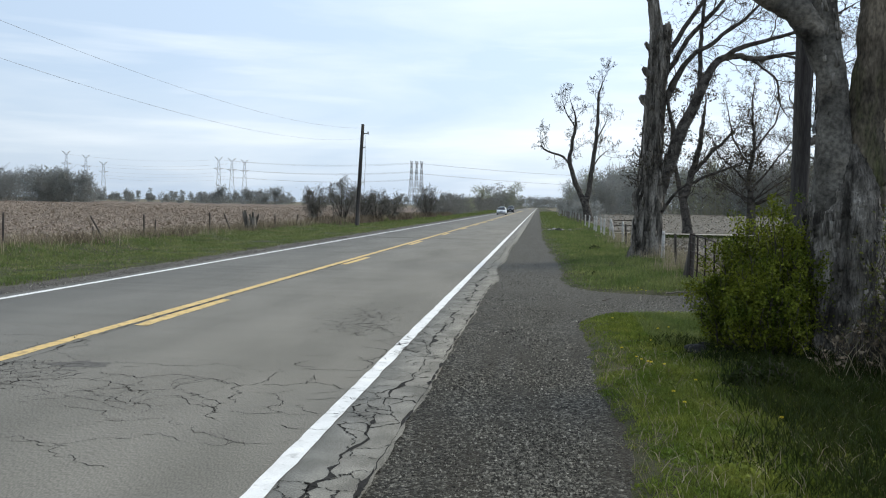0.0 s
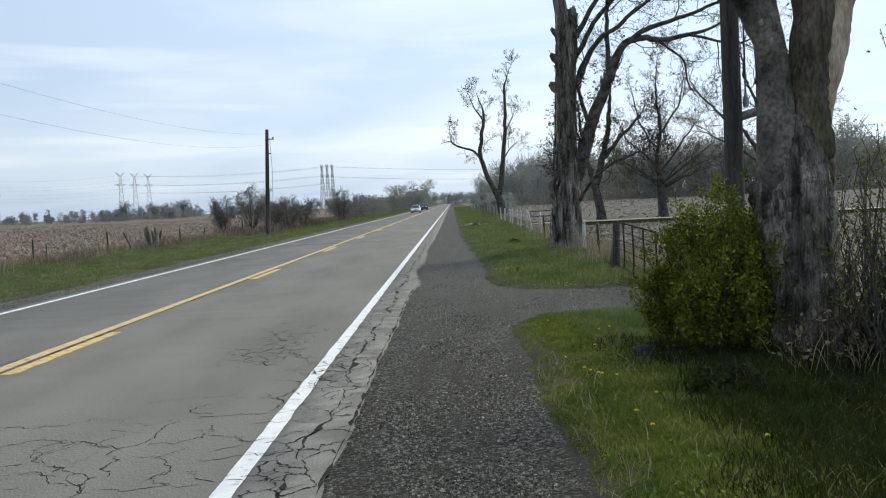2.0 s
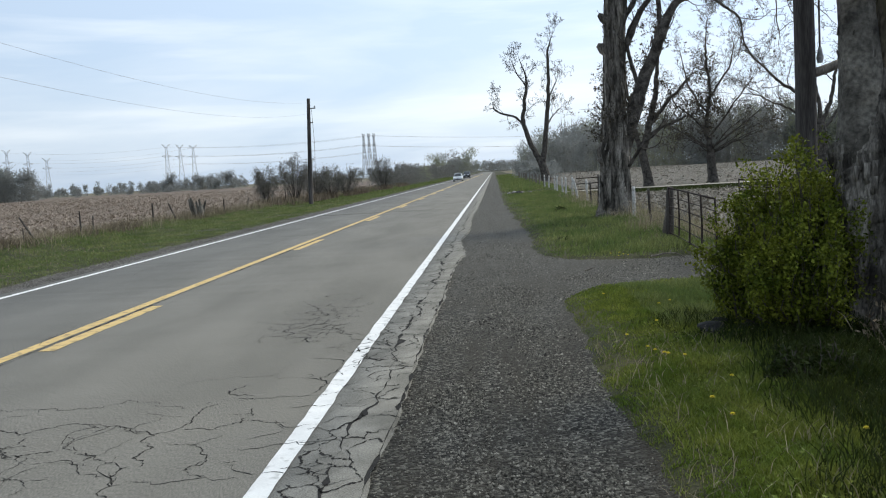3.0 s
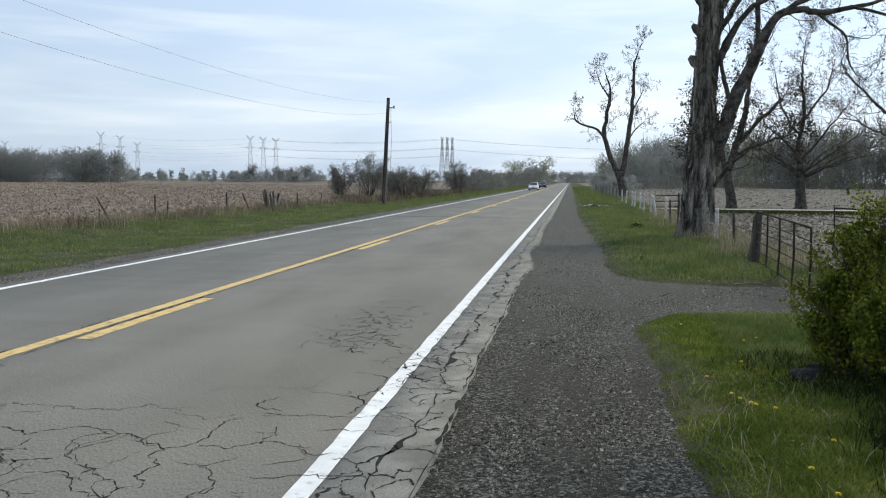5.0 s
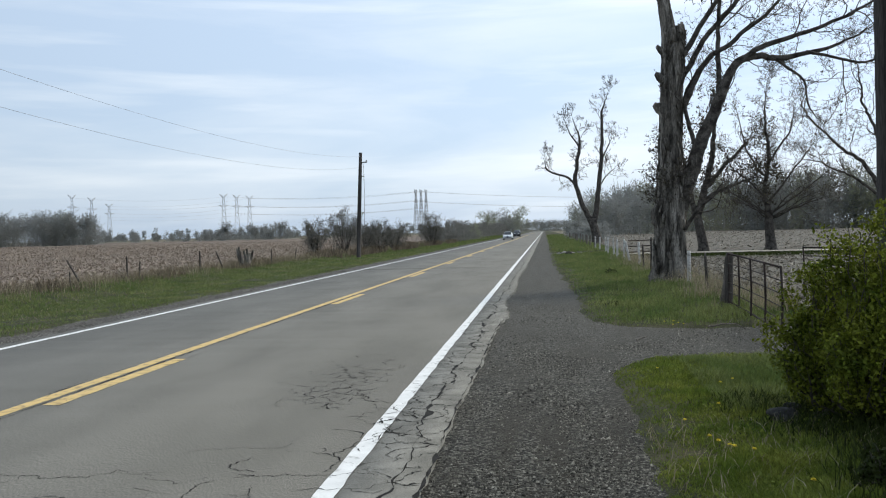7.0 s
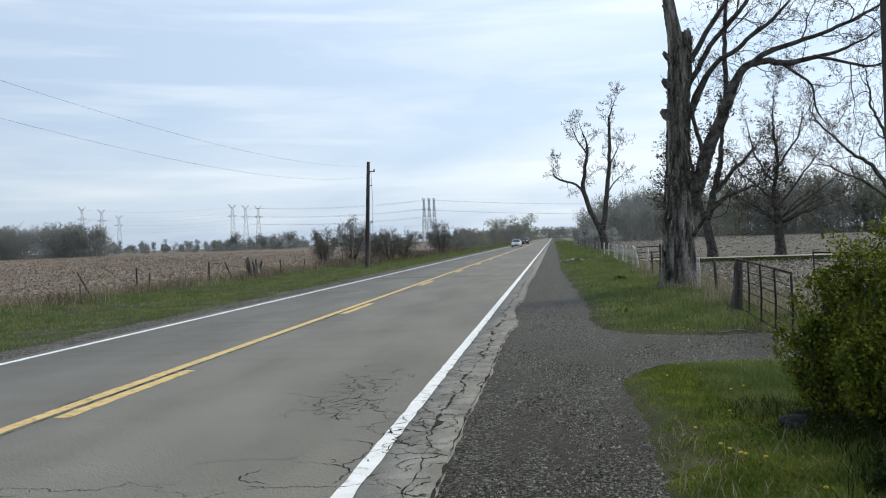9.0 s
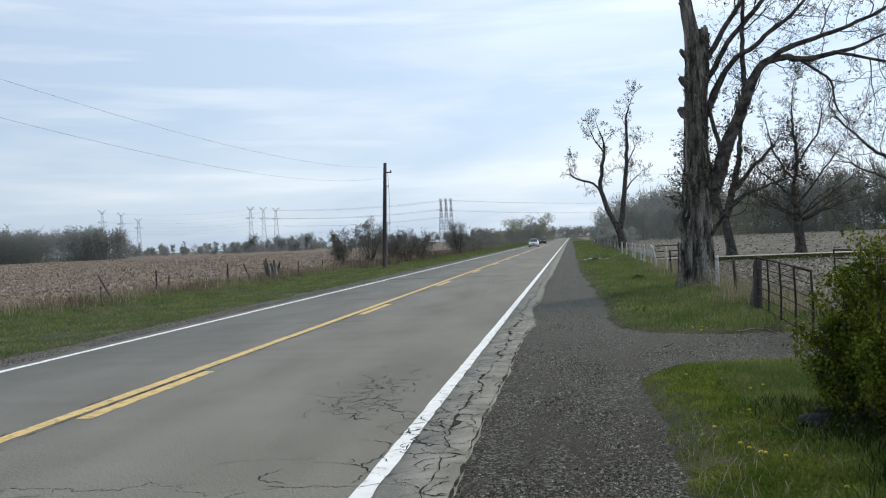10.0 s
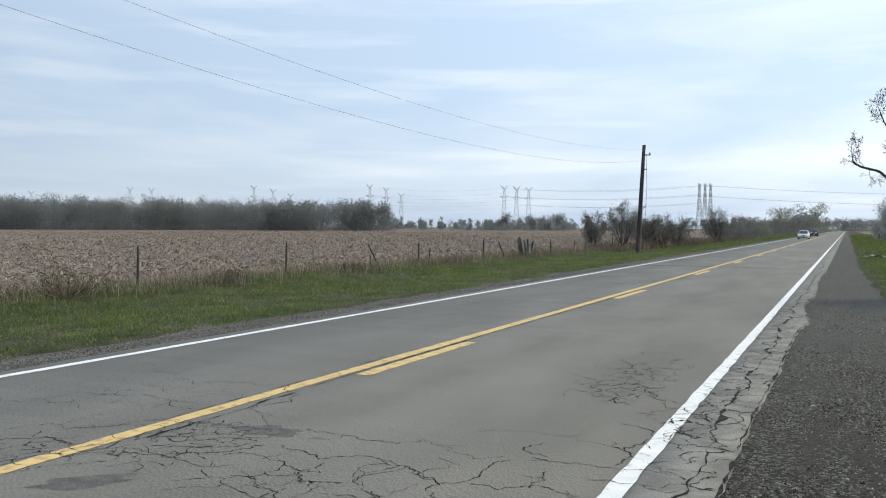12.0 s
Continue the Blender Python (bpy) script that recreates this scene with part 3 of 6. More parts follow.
grid_sheet("farm_track", steps((9.0, 95, 1.0)), steps((51.6, 53.4, 0.45)), lambda x, y: 0.125 + 0.01 * wave(x, y, 0.7), M_TRACK,
           "pale dusty farm track along the headland", "track")


def strip(name, xa, xb, ys, z, material, seed, jag_a, jag_b, label, category, parent=None, thick=0.0, kind="structure"):
    """A long strip along the road with uneven edges; with thick, its sides go down."""
    rng = np.random.default_rng(seed)
    ys = np.asarray(ys, float)
    n = len(ys)
    ja, jb = rng.normal(size=n) * jag_a, rng.normal(size=n) * jag_b
    cols = [(xa + ja, z), (xb + jb, z)]
    if thick:
        cols = [(xa + ja - 0.03, z - thick)] + cols + [(xb + jb + 0.03, z - thick)]
    v = np.stack([np.stack([c, ys, np.full(n, zz)], -1) for c, zz in cols], axis=1)
    k = len(cols)
    i = np.arange(n - 1)[:, None] * k + np.arange(k - 1)[None, :]
    f = np.stack([i, i + 1, i + k + 1, i + k], axis=-1).reshape(-1, 4)
    ob = put(name, mesh_np(name, v, f, material), parent)
    return tagged(ob, label, category, "", kind) if not parent else ob


ROAD_Y = steps((-30, 0, 1), (0, 40, 0.18), (40, 120, 1), (120, 900, 10))
_ry = np.asarray(ROAD_Y)
EDGE_BITE = 0.022 * wave(_ry * 0, _ry, 1.1) + 0.018 * wave(_ry * 0 + 3, _ry, 3.3) + (0.10 + 0.06 * wave(_ry, _ry, 9.0)) * np.exp(-((_ry - 19.2) / 1.3) ** 2) - 0.10 * np.exp(-((_ry - 22.5) / 1.6) ** 2) - 0.08 * np.exp(-((_ry - 33) / 4) ** 2)
road = strip("road", -3.82, 3.62, ROAD_Y, 0.0, M_ASPHALT, 3, 0.02, 0.0, "grey two-lane asphalt road, cracked and patched", "road", thick=0.06)
strip("road_edge", 3.62, 4.17 + EDGE_BITE, ROAD_Y, -0.001, M_EDGE, 4, 0.0, 0.010, "weathered cracked asphalt edge beside the line", "road edge", thick=0.06)
strip("edge_line", 3.515, 3.655, ROAD_Y, 0.004, M_WHITE, 5, 0.005, 0.005, "worn white edge line painted on asphalt", "road line")
strip("edge_line", -3.57, -3.43, ROAD_Y, 0.004, M_WHITE, 6, 0.004, 0.004, "white edge line painted on asphalt", "road line")
strip("centre_line", -0.37, -0.205, ROAD_Y, 0.004, M_YELLOW, 7, 0.005, 0.005, "solid yellow centre line, cracked paint", "road line")
for k in range(24):
    y0 = -0.65 + 11.4 * k
    strip("dashed_line", -0.115, 0.06, np.arange(y0, y0 + 3.2, 0.2), 0.004, M_YELLOW, 20 + k, 0.006, 0.006, "short yellow passing dash beside the centre line", "road line")
for ob in [o for o in scene.objects if o.name.startswith("dashed_line")]:
    tagged(ob, group="dashes along the centre line")

# cracks, and the dark line of the edge drop: ragged ribbons lying in the road's surface
crack_v, crack_f = [], []


def ribbon(pts, width, rng, z=0.002):
    pts = np.asarray(pts, float)
    d = np.gradient(pts, axis=0)
    nrm = np.stack([-d[:, 1], d[:, 0]], -1)
    nrm /= np.linalg.norm(nrm, axis=1, keepdims=True) + 1e-9
    w = 0.5 * width * np.clip(rng.normal(0.85, 0.65, len(pts)), 0.15, 2.6)
    w[0] *= 0.3
    w[-1] *= 0.3
    a, b = pts + nrm * w[:, None] / 2, pts - nrm * w[:, None] / 2
    base = sum(len(q) for q in crack_v)
    v = np.stack([a, b], 1).reshape(-1, 2)
    on_paint = (np.abs(v[:, 0] - 3.585) < 0.1) | (np.abs(v[:, 0] + 0.13) < 0.28)
    crack_v.append(np.column_stack([v, np.where(on_paint, z + 0.0035, z)]))
    i = np.arange(len(pts) - 1)[:, None] * 2
    crack_f.append(np.concatenate([i, i + 1, i + 3, i + 2], axis=1) + base)


def crack(p, q, width, rng, rough=0.16, depth=5, kids=0):
    rough = rough * 0.9 + 0.07
    pts = [np.asarray(p, float), np.asarray(q, float)]
    for _ in range(depth):
        out = [pts[0]]
        for a, b in zip(pts, pts[1:]):
            ab = b - a
            out += [(a + b) / 2 + np.array([-ab[1], ab[0]]) * rng.normal() * rough, b]
        pts = out
    pts = np.array(pts)
    ribbon(pts, width, rng)
    for _ in range((kids + 1) // 3):
        s = pts[rng.integers(3, len(pts) - 3)]
        ang = rng.uniform(0, 6.28)
        ln = rng.uniform(0.12, 0.5)
        crack(s, s + ln * np.array([math.cos(ang), math.sin(ang)]), width * 0.7, rng, rough, 3)


from mathutils.geometry import delaunay_2d_cdt


def cell_edges(pts):
    """The borders between the cells of scattered points, as pairs of places."""
    verts, _, tris, *_ = delaunay_2d_cdt([Vector(p) for p in pts], [], [], 0, 1e-5)
    mids, shared = [], {}
    for k, t in enumerate(tris):
        (ax, ay), (bx, by), (cx, cy) = (verts[i] for i in t)
        d = 2 * (ax * (by - cy) + bx * (cy - ay) + cx * (ay - by))
        if abs(d) < 1e-6:
            mids.append(None)
            continue
        aa, bb, cc = ax * ax + ay * ay, bx * bx + by * by, cx * cx + cy * cy
        mids.append(np.array([(aa * (by - cy) + bb * (cy - ay) + cc * (ay - by)) / d, (aa * (cx - bx) + bb * (ax - cx) + cc * (bx - ax)) / d]))
        for i, j in ((t[0], t[1]), (t[1], t[2]), (t[2], t[0])):
            shared.setdefault((min(i, j), max(i, j)), []).append(k)
    return [(mids[q[0]], mids[q[1]]) for q in shared.values() if len(q) == 2 and mids[q[0]] is not None and mids[q[1]] is not None]


def alligator(cx, cy, rx, ry, n, width, rng, turn=0.0, keep=0.7):
    """A net of cracks round the cells of a tired patch of asphalt, fading at its rim."""
    p = np.stack([rng.uniform(-1.2, 1.2, 2 * n) * rx, rng.uniform(-1.2, 1.2, 2 * n) * ry], -1)
    c, s = math.cos(turn), math.sin(turn)
    for u, v in cell_edges(p):
        m = (u + v) / 2
        rim = (m[0] / rx) ** 2 + (m[1] / ry) ** 2
        if rim > 1.1 or np.linalg.norm(u - v) > 0.9 or rng.random() > keep * (1.15 - 0.6 * rim):
            continue
        u2, v2 = (np.array([c * q[0] - s * q[1] + cx, s * q[0] + c * q[1] + cy]) for q in (u, v))
        crack(u2, v2, width * rng.uniform(0.5, 1.5), rng, 0.08, 3)


CR = np.random.default_rng(11)
# dark ribbons along the pavement drop: loose dirt and its shadow, painted on
for y0 in np.arange(1.5, 46.0, 0.5):
    yy = y0 + 0.1 * np.arange(7)
    ribbon(np.column_stack([np.interp(yy, _ry, 4.175 + EDGE_BITE) + CR.normal(size=7) * 0.006, yy]), CR.choice([0.012, 0.03, 0.05]), CR, 0.0005)
# broken outer edge beside the white line
x, y = 3.93, 2.5
line = []
while y < 48:
    line.append((x, y))
    x += CR.normal() * 0.02 + (3.93 - x) * 0.12
    y += CR.uniform(0.05, 0.11)
line = np.array(line)
for a in range(0, len(line) - 8, 8):
    seg = line[a:a + 9]
    ribbon(seg, CR.choice([0.022, 0.04, 0.075]) if line[a][1] < 20 else 0.05, CR)
net = np.stack([CR.uniform(3.40, 4.40, 430), 2.0 + 34 * CR.random(430) ** 1.5], -1)
for u, v in cell_edges(net):
    m = (u + v) / 2
    if 3.64 < m[0] < 4.17 and np.linalg.norm(u - v) < 0.8 and CR.random() < 0.8:
        u, v = (np.array([np.clip(q[0], 3.6, 4.175), q[1]]) for q in (u, v))
        crack(u, v, CR.choice([0.012, 0.018, 0.03]), CR, 0.12, 4)
for yy in (6.35, 6.9, 7.3, 7.85, 8.3, 9.15, 9.95, 10.25, 10.9, 12.1):
    crack((3.35 - CR.random() * 0.2, yy + CR.normal() * 0.06), (3.95, yy + CR.normal() * 0.12 - 0.06), 0.014, CR, 0.16, 4)
crack((3.50, 9.98), (3.72, 10.18), 0.035, CR, 0.2, 4)
# cracks across the near lane
for p, q, w, k in (((0.88, 8.42), (1.9, 8.57), 0.014, 2), ((1.9, 8.57), (2.65, 8.42), 0.009, 3), ((1.0, 7.92), (1.97, 7.90), 0.016, 3), ((1.97, 7.9), (2.66, 7.82), 0.016, 4),
                   ((2.66, 7.82), (2.75, 8.35), 0.016, 3), ((2.0, 7.41), (1.97, 7.9), 0.012, 2), ((0.79, 7.5), (1.46, 7.45), 0.016, 3), ((1.46, 7.45), (1.95, 7.36), 0.020, 2),
                   ((2.85, 8.49), (3.43, 8.51), 0.014, 2), ((3.43, 8.51), (3.85, 8.52), 0.012, 1), ((2.81, 8.92), (2.97, 8.55), 0.018, 1), ((2.7, 7.72), (3.42, 7.81), 0.016, 3),
                   ((3.05, 8.22), (3.07, 7.82), 0.016, 2), ((3.44, 8.58), (3.45, 9.13), 0.02, 2), ((3.45, 9.13), (3.62, 9.91), 0.016, 2), ((3.62, 9.91), (3.60, 11.4), 0.010, 1),
                   ((3.51, 10.25), (3.84, 9.6), 0.030, 1), ((3.55, 10.71), (3.92, 10.26), 0.022, 1), ((3.6, 11.65), (3.92, 11.14), 0.018, 1), ((2.2, 9.0), (3.44, 9.1), 0.008, 3),
                   ((1.25, 7.3), (3.4, 6.75), 0.014, 6), ((-0.2, 7.0), (2.2, 6.85), 0.012, 5), ((1.4, 6.7), (3.5, 6.1), 0.012, 7), ((0.8, 6.4), (3.2, 5.9), 0.010, 5), ((0.9, 6.0), (2.6, 5.3), 0.010, 4),
                   ((2.45, 7.7), (2.7, 7.0), 0.018, 4), ((2.2, 7.3), (2.75, 6.5), 0.014, 3), ((1.75, 7.3), (2.1, 6.6), 0.012, 3), ((3.0, 7.6), (3.2, 6.8), 0.014, 3)):
    crack(p, q, w, CR, 0.10, 6, k)
for p, q, w in (((3.0, 10.6), (2.79, 11.73), 0.026), ((2.5, 11.42), (2.7, 12.36), 0.018), ((3.23, 12.04), (3.23, 13.11), 0.018), ((3.13, 11.39), (3.34, 10.96), 0.018), ((2.3, 13.2), (2.75, 12.2), 0.016)):
    crack(p, q, w, CR, 0.16, 5, 4)
alligator(2.0, 7.3, 1.25, 0.8, 26, 0.009, CR, -0.15, 0.4)
alligator(2.65, 12.2, 0.65, 1.8, 50, 0.015, CR, 0.0, 0.62)
alligator(2.95, 11.3, 0.28, 0.7, 20, 0.014, CR, 0.0, 0.6)
# tired surface round the centre line
for p, q, w, k in (((0.55, 8.35), (-0.35, 9.9), 0.012, 2), ((0.5, 8.1), (-1.4, 7.0), 0.016, 6), ((0.8, 7.9), (-1.0, 6.3), 0.018, 8), ((0.1, 8.3), (-0.9, 7.6), 0.013, 4),
                   ((-0.45, 9.2), (-2.6, 9.6), 0.010, 4), ((-0.4, 8.6), (-2.2, 8.2), 0.012, 5), ((-0.35, 7.9), (-1.9, 7.2), 0.012, 5), 
                   ((-0.24, 8.09), (0.3, 8.3), 0.014, 2), ((0.05, 7.7), (0.78, 7.93), 0.016, 3), ((0.4, 7.3), (0.9, 7.86), 0.022, 3), ((-1.3, 9.47), (-0.5, 9.76), 0.012, 3), ((-0.9, 10.4), (-2.9, 10.1), 0.008, 2), ((-1.5, 9.0), (-2.9, 7.9), 0.009, 3), ((0.16, 10.6), (0.10, 14.6), 0.008, 2)):
    crack(p, q, w, CR, 0.09, 6, k)
for y0 in np.arange(7.6, 60.0, 0.7):          # the paving joint between the yellow lines
    ribbon(np.column_stack([-0.155 + CR.normal(size=8) * 0.008 + 0.08 * math.exp(-((y0 - 8) / 1.5) ** 2), y0 + 0.1 * np.arange(8)]), CR.choice([0.02, 0.035, 0.05]), CR)
for y0 in (8.2, 8.9, 9.6, 11.4, 12.6, 13.3, 15.0, 18.0):
    ribbon(np.column_stack([-0.40 + CR.normal(size=7) * 0.010, y0 + 0.1 * np.arange(7)]), 0.018, CR)
alligator(-0.2, 7.1, 1.0, 0.6, 44, 0.013, CR, 0.5)
alligator(0.3, 8.0, 0.6, 0.4, 34, 0.012, CR, 0.3)
alligator(-1.6, 9.0, 1.0, 0.8, 24, 0.009, CR, 0.0, 0.5)
for k in range(26):
    yy = 15 + 2.3 * k + CR.normal()
    crack((-2.6 + CR.normal() * 0.3, yy), (-2.3 + CR.normal() * 0.3, yy + CR.uniform(0.8, 2.4)), 0.012, CR, 0.06, 4)
    if k % 3 == 0:
        crack((0.5 + CR.random(), yy), (2.0 + CR.random(), yy + CR.normal() * 0.3), 0.010, CR, 0.08, 5)
put("cracks", mesh_np("cracks", np.concatenate(crack_v), np.concatenate(crack_f), M_CRACK_SHADE), road, "open dirt-filled cracks, and dirt and painted shade along the edge drop")["kind"] = "stuff"


def blot(name, cx, cy, rx, ry, turn, seed):
    rng = np.random.default_rng(seed)
    a = np.linspace(0, 2 * np.pi, 40, endpoint=False)
    r = 1 + 0.2 * np.sin(2 * a + seed) + 0.16 * np.sin(5 * a + 2 * seed) + 0.05 * rng.normal(size=40)
    c, s = math.cos(turn), math.sin(turn)
    px, py = rx * r * np.cos(a), ry * r * np.sin(a)
    v = np.column_stack([cx + c * px - s * py, cy + s * px + c * py, np.full(40, 0.0012)])
    v = np.vstack([v, [[cx, cy, 0.0012]]])
    f = np.column_stack([np.arange(40), (np.arange(40) + 1) % 40, np.full(40, 40)])
    put(name, mesh_np(name, v, f, M_PATCH), road, "dark tar patch")


blot("patch", 0.64, 8.24, 0.27, 0.17, 0.35, 3)
blot("patch", 0.42, 6.6, 0.36, 0.12, 0.75, 5)


def scatter_stones(name, n, xr, yr, size, keep, seed, material, label, zf):
    rng = np.random.default_rng(seed)
    x = rng.uniform(*xr, n)
    y = yr[0] + (yr[1] - yr[0]) * rng.random(n) ** 1.8
    ok = keep(x, y)
    x, y = x[ok], y[ok]
    n = len(x)
    s = size * rng.uniform(0.5, 1.6, n)
    a = rng.uniform(0, 6.28, n)
    corners = []
    for k in range(4):
        rr = s * rng.uniform(0.7, 1.2, n)
        corners.append(np.stack([x + rr * np.cos(a + k * 1.57), y + rr * np.sin(a + k * 1.57), zf(x, y) - 0.003], -1))
    corners.append(np.stack([x + s * rng.normal(size=n) * 0.2, y + s * rng.normal(size=n) * 0.2, zf(x, y) + s * rng.uniform(0.45, 0.9, n)], -1))
    v = np.stack(corners, 1).reshape(-1, 3)
    i = np.arange(n)[:, None] * 5
    f = np.concatenate([i + np.array([[k, (k + 1) % 4, 4]]) for k in range(4)])
    return tagged(put(name, mesh_np(name, v, f, material)), label, "gravel", "", "stuff")


scatter_stones("loose_gravel", 60000, (4.1, 6.4), (2.5, 15.0), 0.0085, lambda x, y: (gravel_right(x, y) > -0.05) & (wave(x * 2.2, y * 0.35, 1.7, 0.3) + 0.5 * wave(x, y, 5.0) > -0.25), 33, M_STONE, "fine crushed grey stone pressed into the shoulder", lambda x, y: x * 0 - 0.033)
scatter_stones("loose_gravel", 5000, (4.15, 8.5), (3.0, 26.0), 0.020, lambda x, y: (gravel_right(x, y) > -0.05) & (wave(x * 1.7, y * 0.3, 1.5, 1.3) > 0.0), 34, M_STONE, "larger loose stones lying on the shoulder", lambda x, y: x * 0 - 0.034)
scatter_stones("loose_gravel", 46000, (4.12, 9.0), (2.0, 22.0), 0.0100, lambda x, y: (gravel_right(x, y) > -0.12) & (np.abs(x - 4.95 + 0.15 * wave(x, y, 1.1)) < 0.62 + 0.5 * (wave(x, y, 2.2, 0.5) > 0.2) + 9 * (y > 13)), 31, M_STONE, "loose grey gravel stones on the shoulder", lambda x, y: x * 0 - 0.034)
scatter_stones("loose_gravel", 9000, (-4.6, -3.75), (4.0, 40.0), 0.014, lambda x, y: x < 0, 32, M_STONE, "loose grey gravel stones beside the far lane", lambda x, y: x * 0 - 0.030)


def blades(name, x, y, z, height, width, lean, material, label, seed, category="grass"):
    """Grass: bent blades of three triangles each."""
    rng = np.random.default_rng(seed)
    n = len(x)
    a = rng.uniform(0, 6.28, n)
    h = height * rng.uniform(0.45, 1.3, n)
    w = width * rng.uniform(0.6, 1.3, n)
    side = np.stack([np.cos(a), np.sin(a), np.zeros(n)], -1)
    b = rng.uniform(0, 6.28, n)
    bend = np.stack([np.cos(b), np.sin(b), np.zeros(n)], -1) * (h * lean * rng.uniform(0.2, 1.6, n))[:, None]
    p = np.stack([x, y, z - 0.01], -1)
    up = np.stack([np.zeros(n), np.zeros(n), h], -1)
    v = np.stack([p - side * w[:, None] / 2, p + side * w[:, None] / 2, p + up * 0.6 + bend * 0.35 - side * w[:, None] * 0.4,
                  p + up * 0.6 + bend * 0.35 + side * w[:, None] * 0.4, p + up + bend], 1).reshape(-1, 3)
    i = np.arange(n)[:, None] * 5
    f = np.concatenate([i + np.array([[0, 1, 3]]), i + np.array([[0, 3, 2]]), i + np.array([[2, 3, 4]])])
    return tagged(put(name, mesh_np(name, v, f, material)), label, category, "", "stuff")


def sow(n, xr, yr, seed, power=1.0):
    rng = np.random.default_rng(seed)
    return rng.uniform(*xr, n), yr[0] + (yr[1] - yr[0]) * rng.random(n) ** power, rng


def sow_right(name, n, xr, yr, height, width, material, label, seed, power=1.0, lean=0.5, need=-0.03, thin=0.0, fade=None):
    x, y, rng = sow(n, xr, yr, seed, power)
    g = gravel_right(x, y)
    ok = (g < need) & (rng.random(n) < 0.25 + smooth_step(-g, 0.0, 0.5)) & (wave(x, y, 1.4, 0.7) > -1.2 + thin)
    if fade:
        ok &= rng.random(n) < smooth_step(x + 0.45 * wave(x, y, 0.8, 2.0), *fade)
    x, y, g = x[ok], y[ok], g[ok]
    h = height * (0.35 + 0.65 * smooth_step(-g, 0, 1.0)) * (0.75 + 0.3 * wave(x, y, 1.1) + 0.3 * wave(x, y, 6.0, 0.4))
    blades(name, x, y, verge_right_z(x, y), h, width, lean, material, label, seed + 1)


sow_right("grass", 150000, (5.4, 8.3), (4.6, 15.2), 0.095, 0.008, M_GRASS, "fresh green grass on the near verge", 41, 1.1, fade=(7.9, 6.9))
# longer weeds, coloured darker to stand for shade around bush and trunk
sow_right("grass", 190000, (6.2, 10.3), (-4.5, 11.0), 0.20, 0.010, M_GRASS_D, "longer dark grass, shade of bush and trunk in its colour", 43, 1.0, 0.6, -0.4, 0.0, (6.5, 7.5))
sow_right("grass", 26000, (6.6, 8.6), (10.4, 14.2), 0.14, 0.009, M_GRASS_L, "soft green grass between the bush and the field entrance", 70)
sow_right("grass", 60000, (5.5, 7.0), (4.2, 9.0), 0.085, 0.008, M_GRASS, "short bright grass along the gravel edge", 69, 1.0, 0.8, 0.06)
sow_right("grass", 14000, (5.2, 9.0), (4.6, 19.0), 0.07, 0.008, M_GRASS, "sparse short grass creeping into the gravel edge", 67, 1.0, 0.6, 0.38)
sow_right("grass", 60000, (5.0, 9.9), (15.8, 58.0), 0.17, 0.016, M_GRASS_L, "green grass along the fence line", 45, 1.5)
sow_right("grass", 16000, (4.8, 10.0), (58.0, 240.0), 0.26, 0.06, M_GRASS_L, "green grass along the distant roadside", 47, 1.6)
x, y, rng = sow(7000, (8.1, 9.6), (18.5, 46.0), 49, 1.5)
ok = wave(x, y, 1.3, 0.8) + 0.5 * wave(x, y, 3.7) + 0.5 * (x - 8.9) > 0.15
x, y = x[ok], y[ok]
blades("dry_grass", x, y, verge_right_z(x, y), 0.46 * (1 + 0.5 * wave(x, y, 1.7)), 0.008, 0.45, M_STRAW, "pale dry grass along the wire fence", 50)
x, y, rng = sow(380, (7.9, 9.4), (8.4, 10.6), 51)
blades("dry_grass", x, y, verge_right_z(x, y), 0.42 * np.ones(len(x)), 0.006, 0.7, M_STRAW, "pale dry stalks at the foot of the old trunk", 52)
sow_right("grass", 45000, (5.4, 8.0), (-5.0, 4.7), 0.12, 0.012, M_GRASS, "fresh green grass beside the walked shoulder", 65)
x, y, rng = sow(26000, (5.7, 8.2), (4.0, 13.8), 63)
ok = (gravel_right(x, y) < -0.25) & (wave(x, y, 2.3, 1.0) + 0.35 * wave(x, y, 7.0) + 0.12 * (x - 6.5) > 0.12)
x, y = x[ok], y[ok]
v, f = flakes(np.stack([x, y, verge_right_z(x, y) + 0.07 * rng.random(len(x))], -1), 0.030, rng, 0.55, up=0.5)
tagged(put("broadleaf_weeds", mesh_np("broadleaf_weeds", v, f, M_GRASS)), "low broad-leaved weeds among the grass", "weeds", "", "stuff")
x, y, rng = sow(1800, (5.8, 9.0), (5.0, 10.0), 53)
blades("dry_grass", x, y, verge_right_z(x, y), 0.14 * np.ones(len(x)), 0.005, 0.9, M_STRAW, "dead straw among the green grass", 54)

x, y, rng = sow(190000, (-12.4, -4.4), (4.0, 95.0), 55, 1.5)
ok = rng.random(len(x)) < 0.2 + smooth_step(-x + 0.12 * wave(x, y, 1.3), 4.4, 5.1)
x, y = x[ok], y[ok]
blades("grass", x, y, verge_left_z(x, y), 0.075 * np.clip(0.75 + 0.6 * wave(x, y, 0.6) + 0.4 * wave(x, y, 2.5) + 0.4 * smooth_step(-x, 6, 9), 0.25, 3), 0.017, 0.8, M_GRASS_L, "green grass on the far roadside verge", 56)
x, y, rng = sow(16000, (-12.4, -4.3), (4.0, 70.0), 155, 1.4)
ok = wave(x, y, 0.9, 0.4) + 0.6 * wave(x, y, 2.9) + 0.25 * (-x - 7) > 0.15
x, y = x[ok], y[ok]
blades("dry_grass", x, y, verge_left_z(x, y), 0.07 * np.ones(len(x)), 0.012, 1.2, M_STRAW, "dead straw lying among the far verge grass", 156)
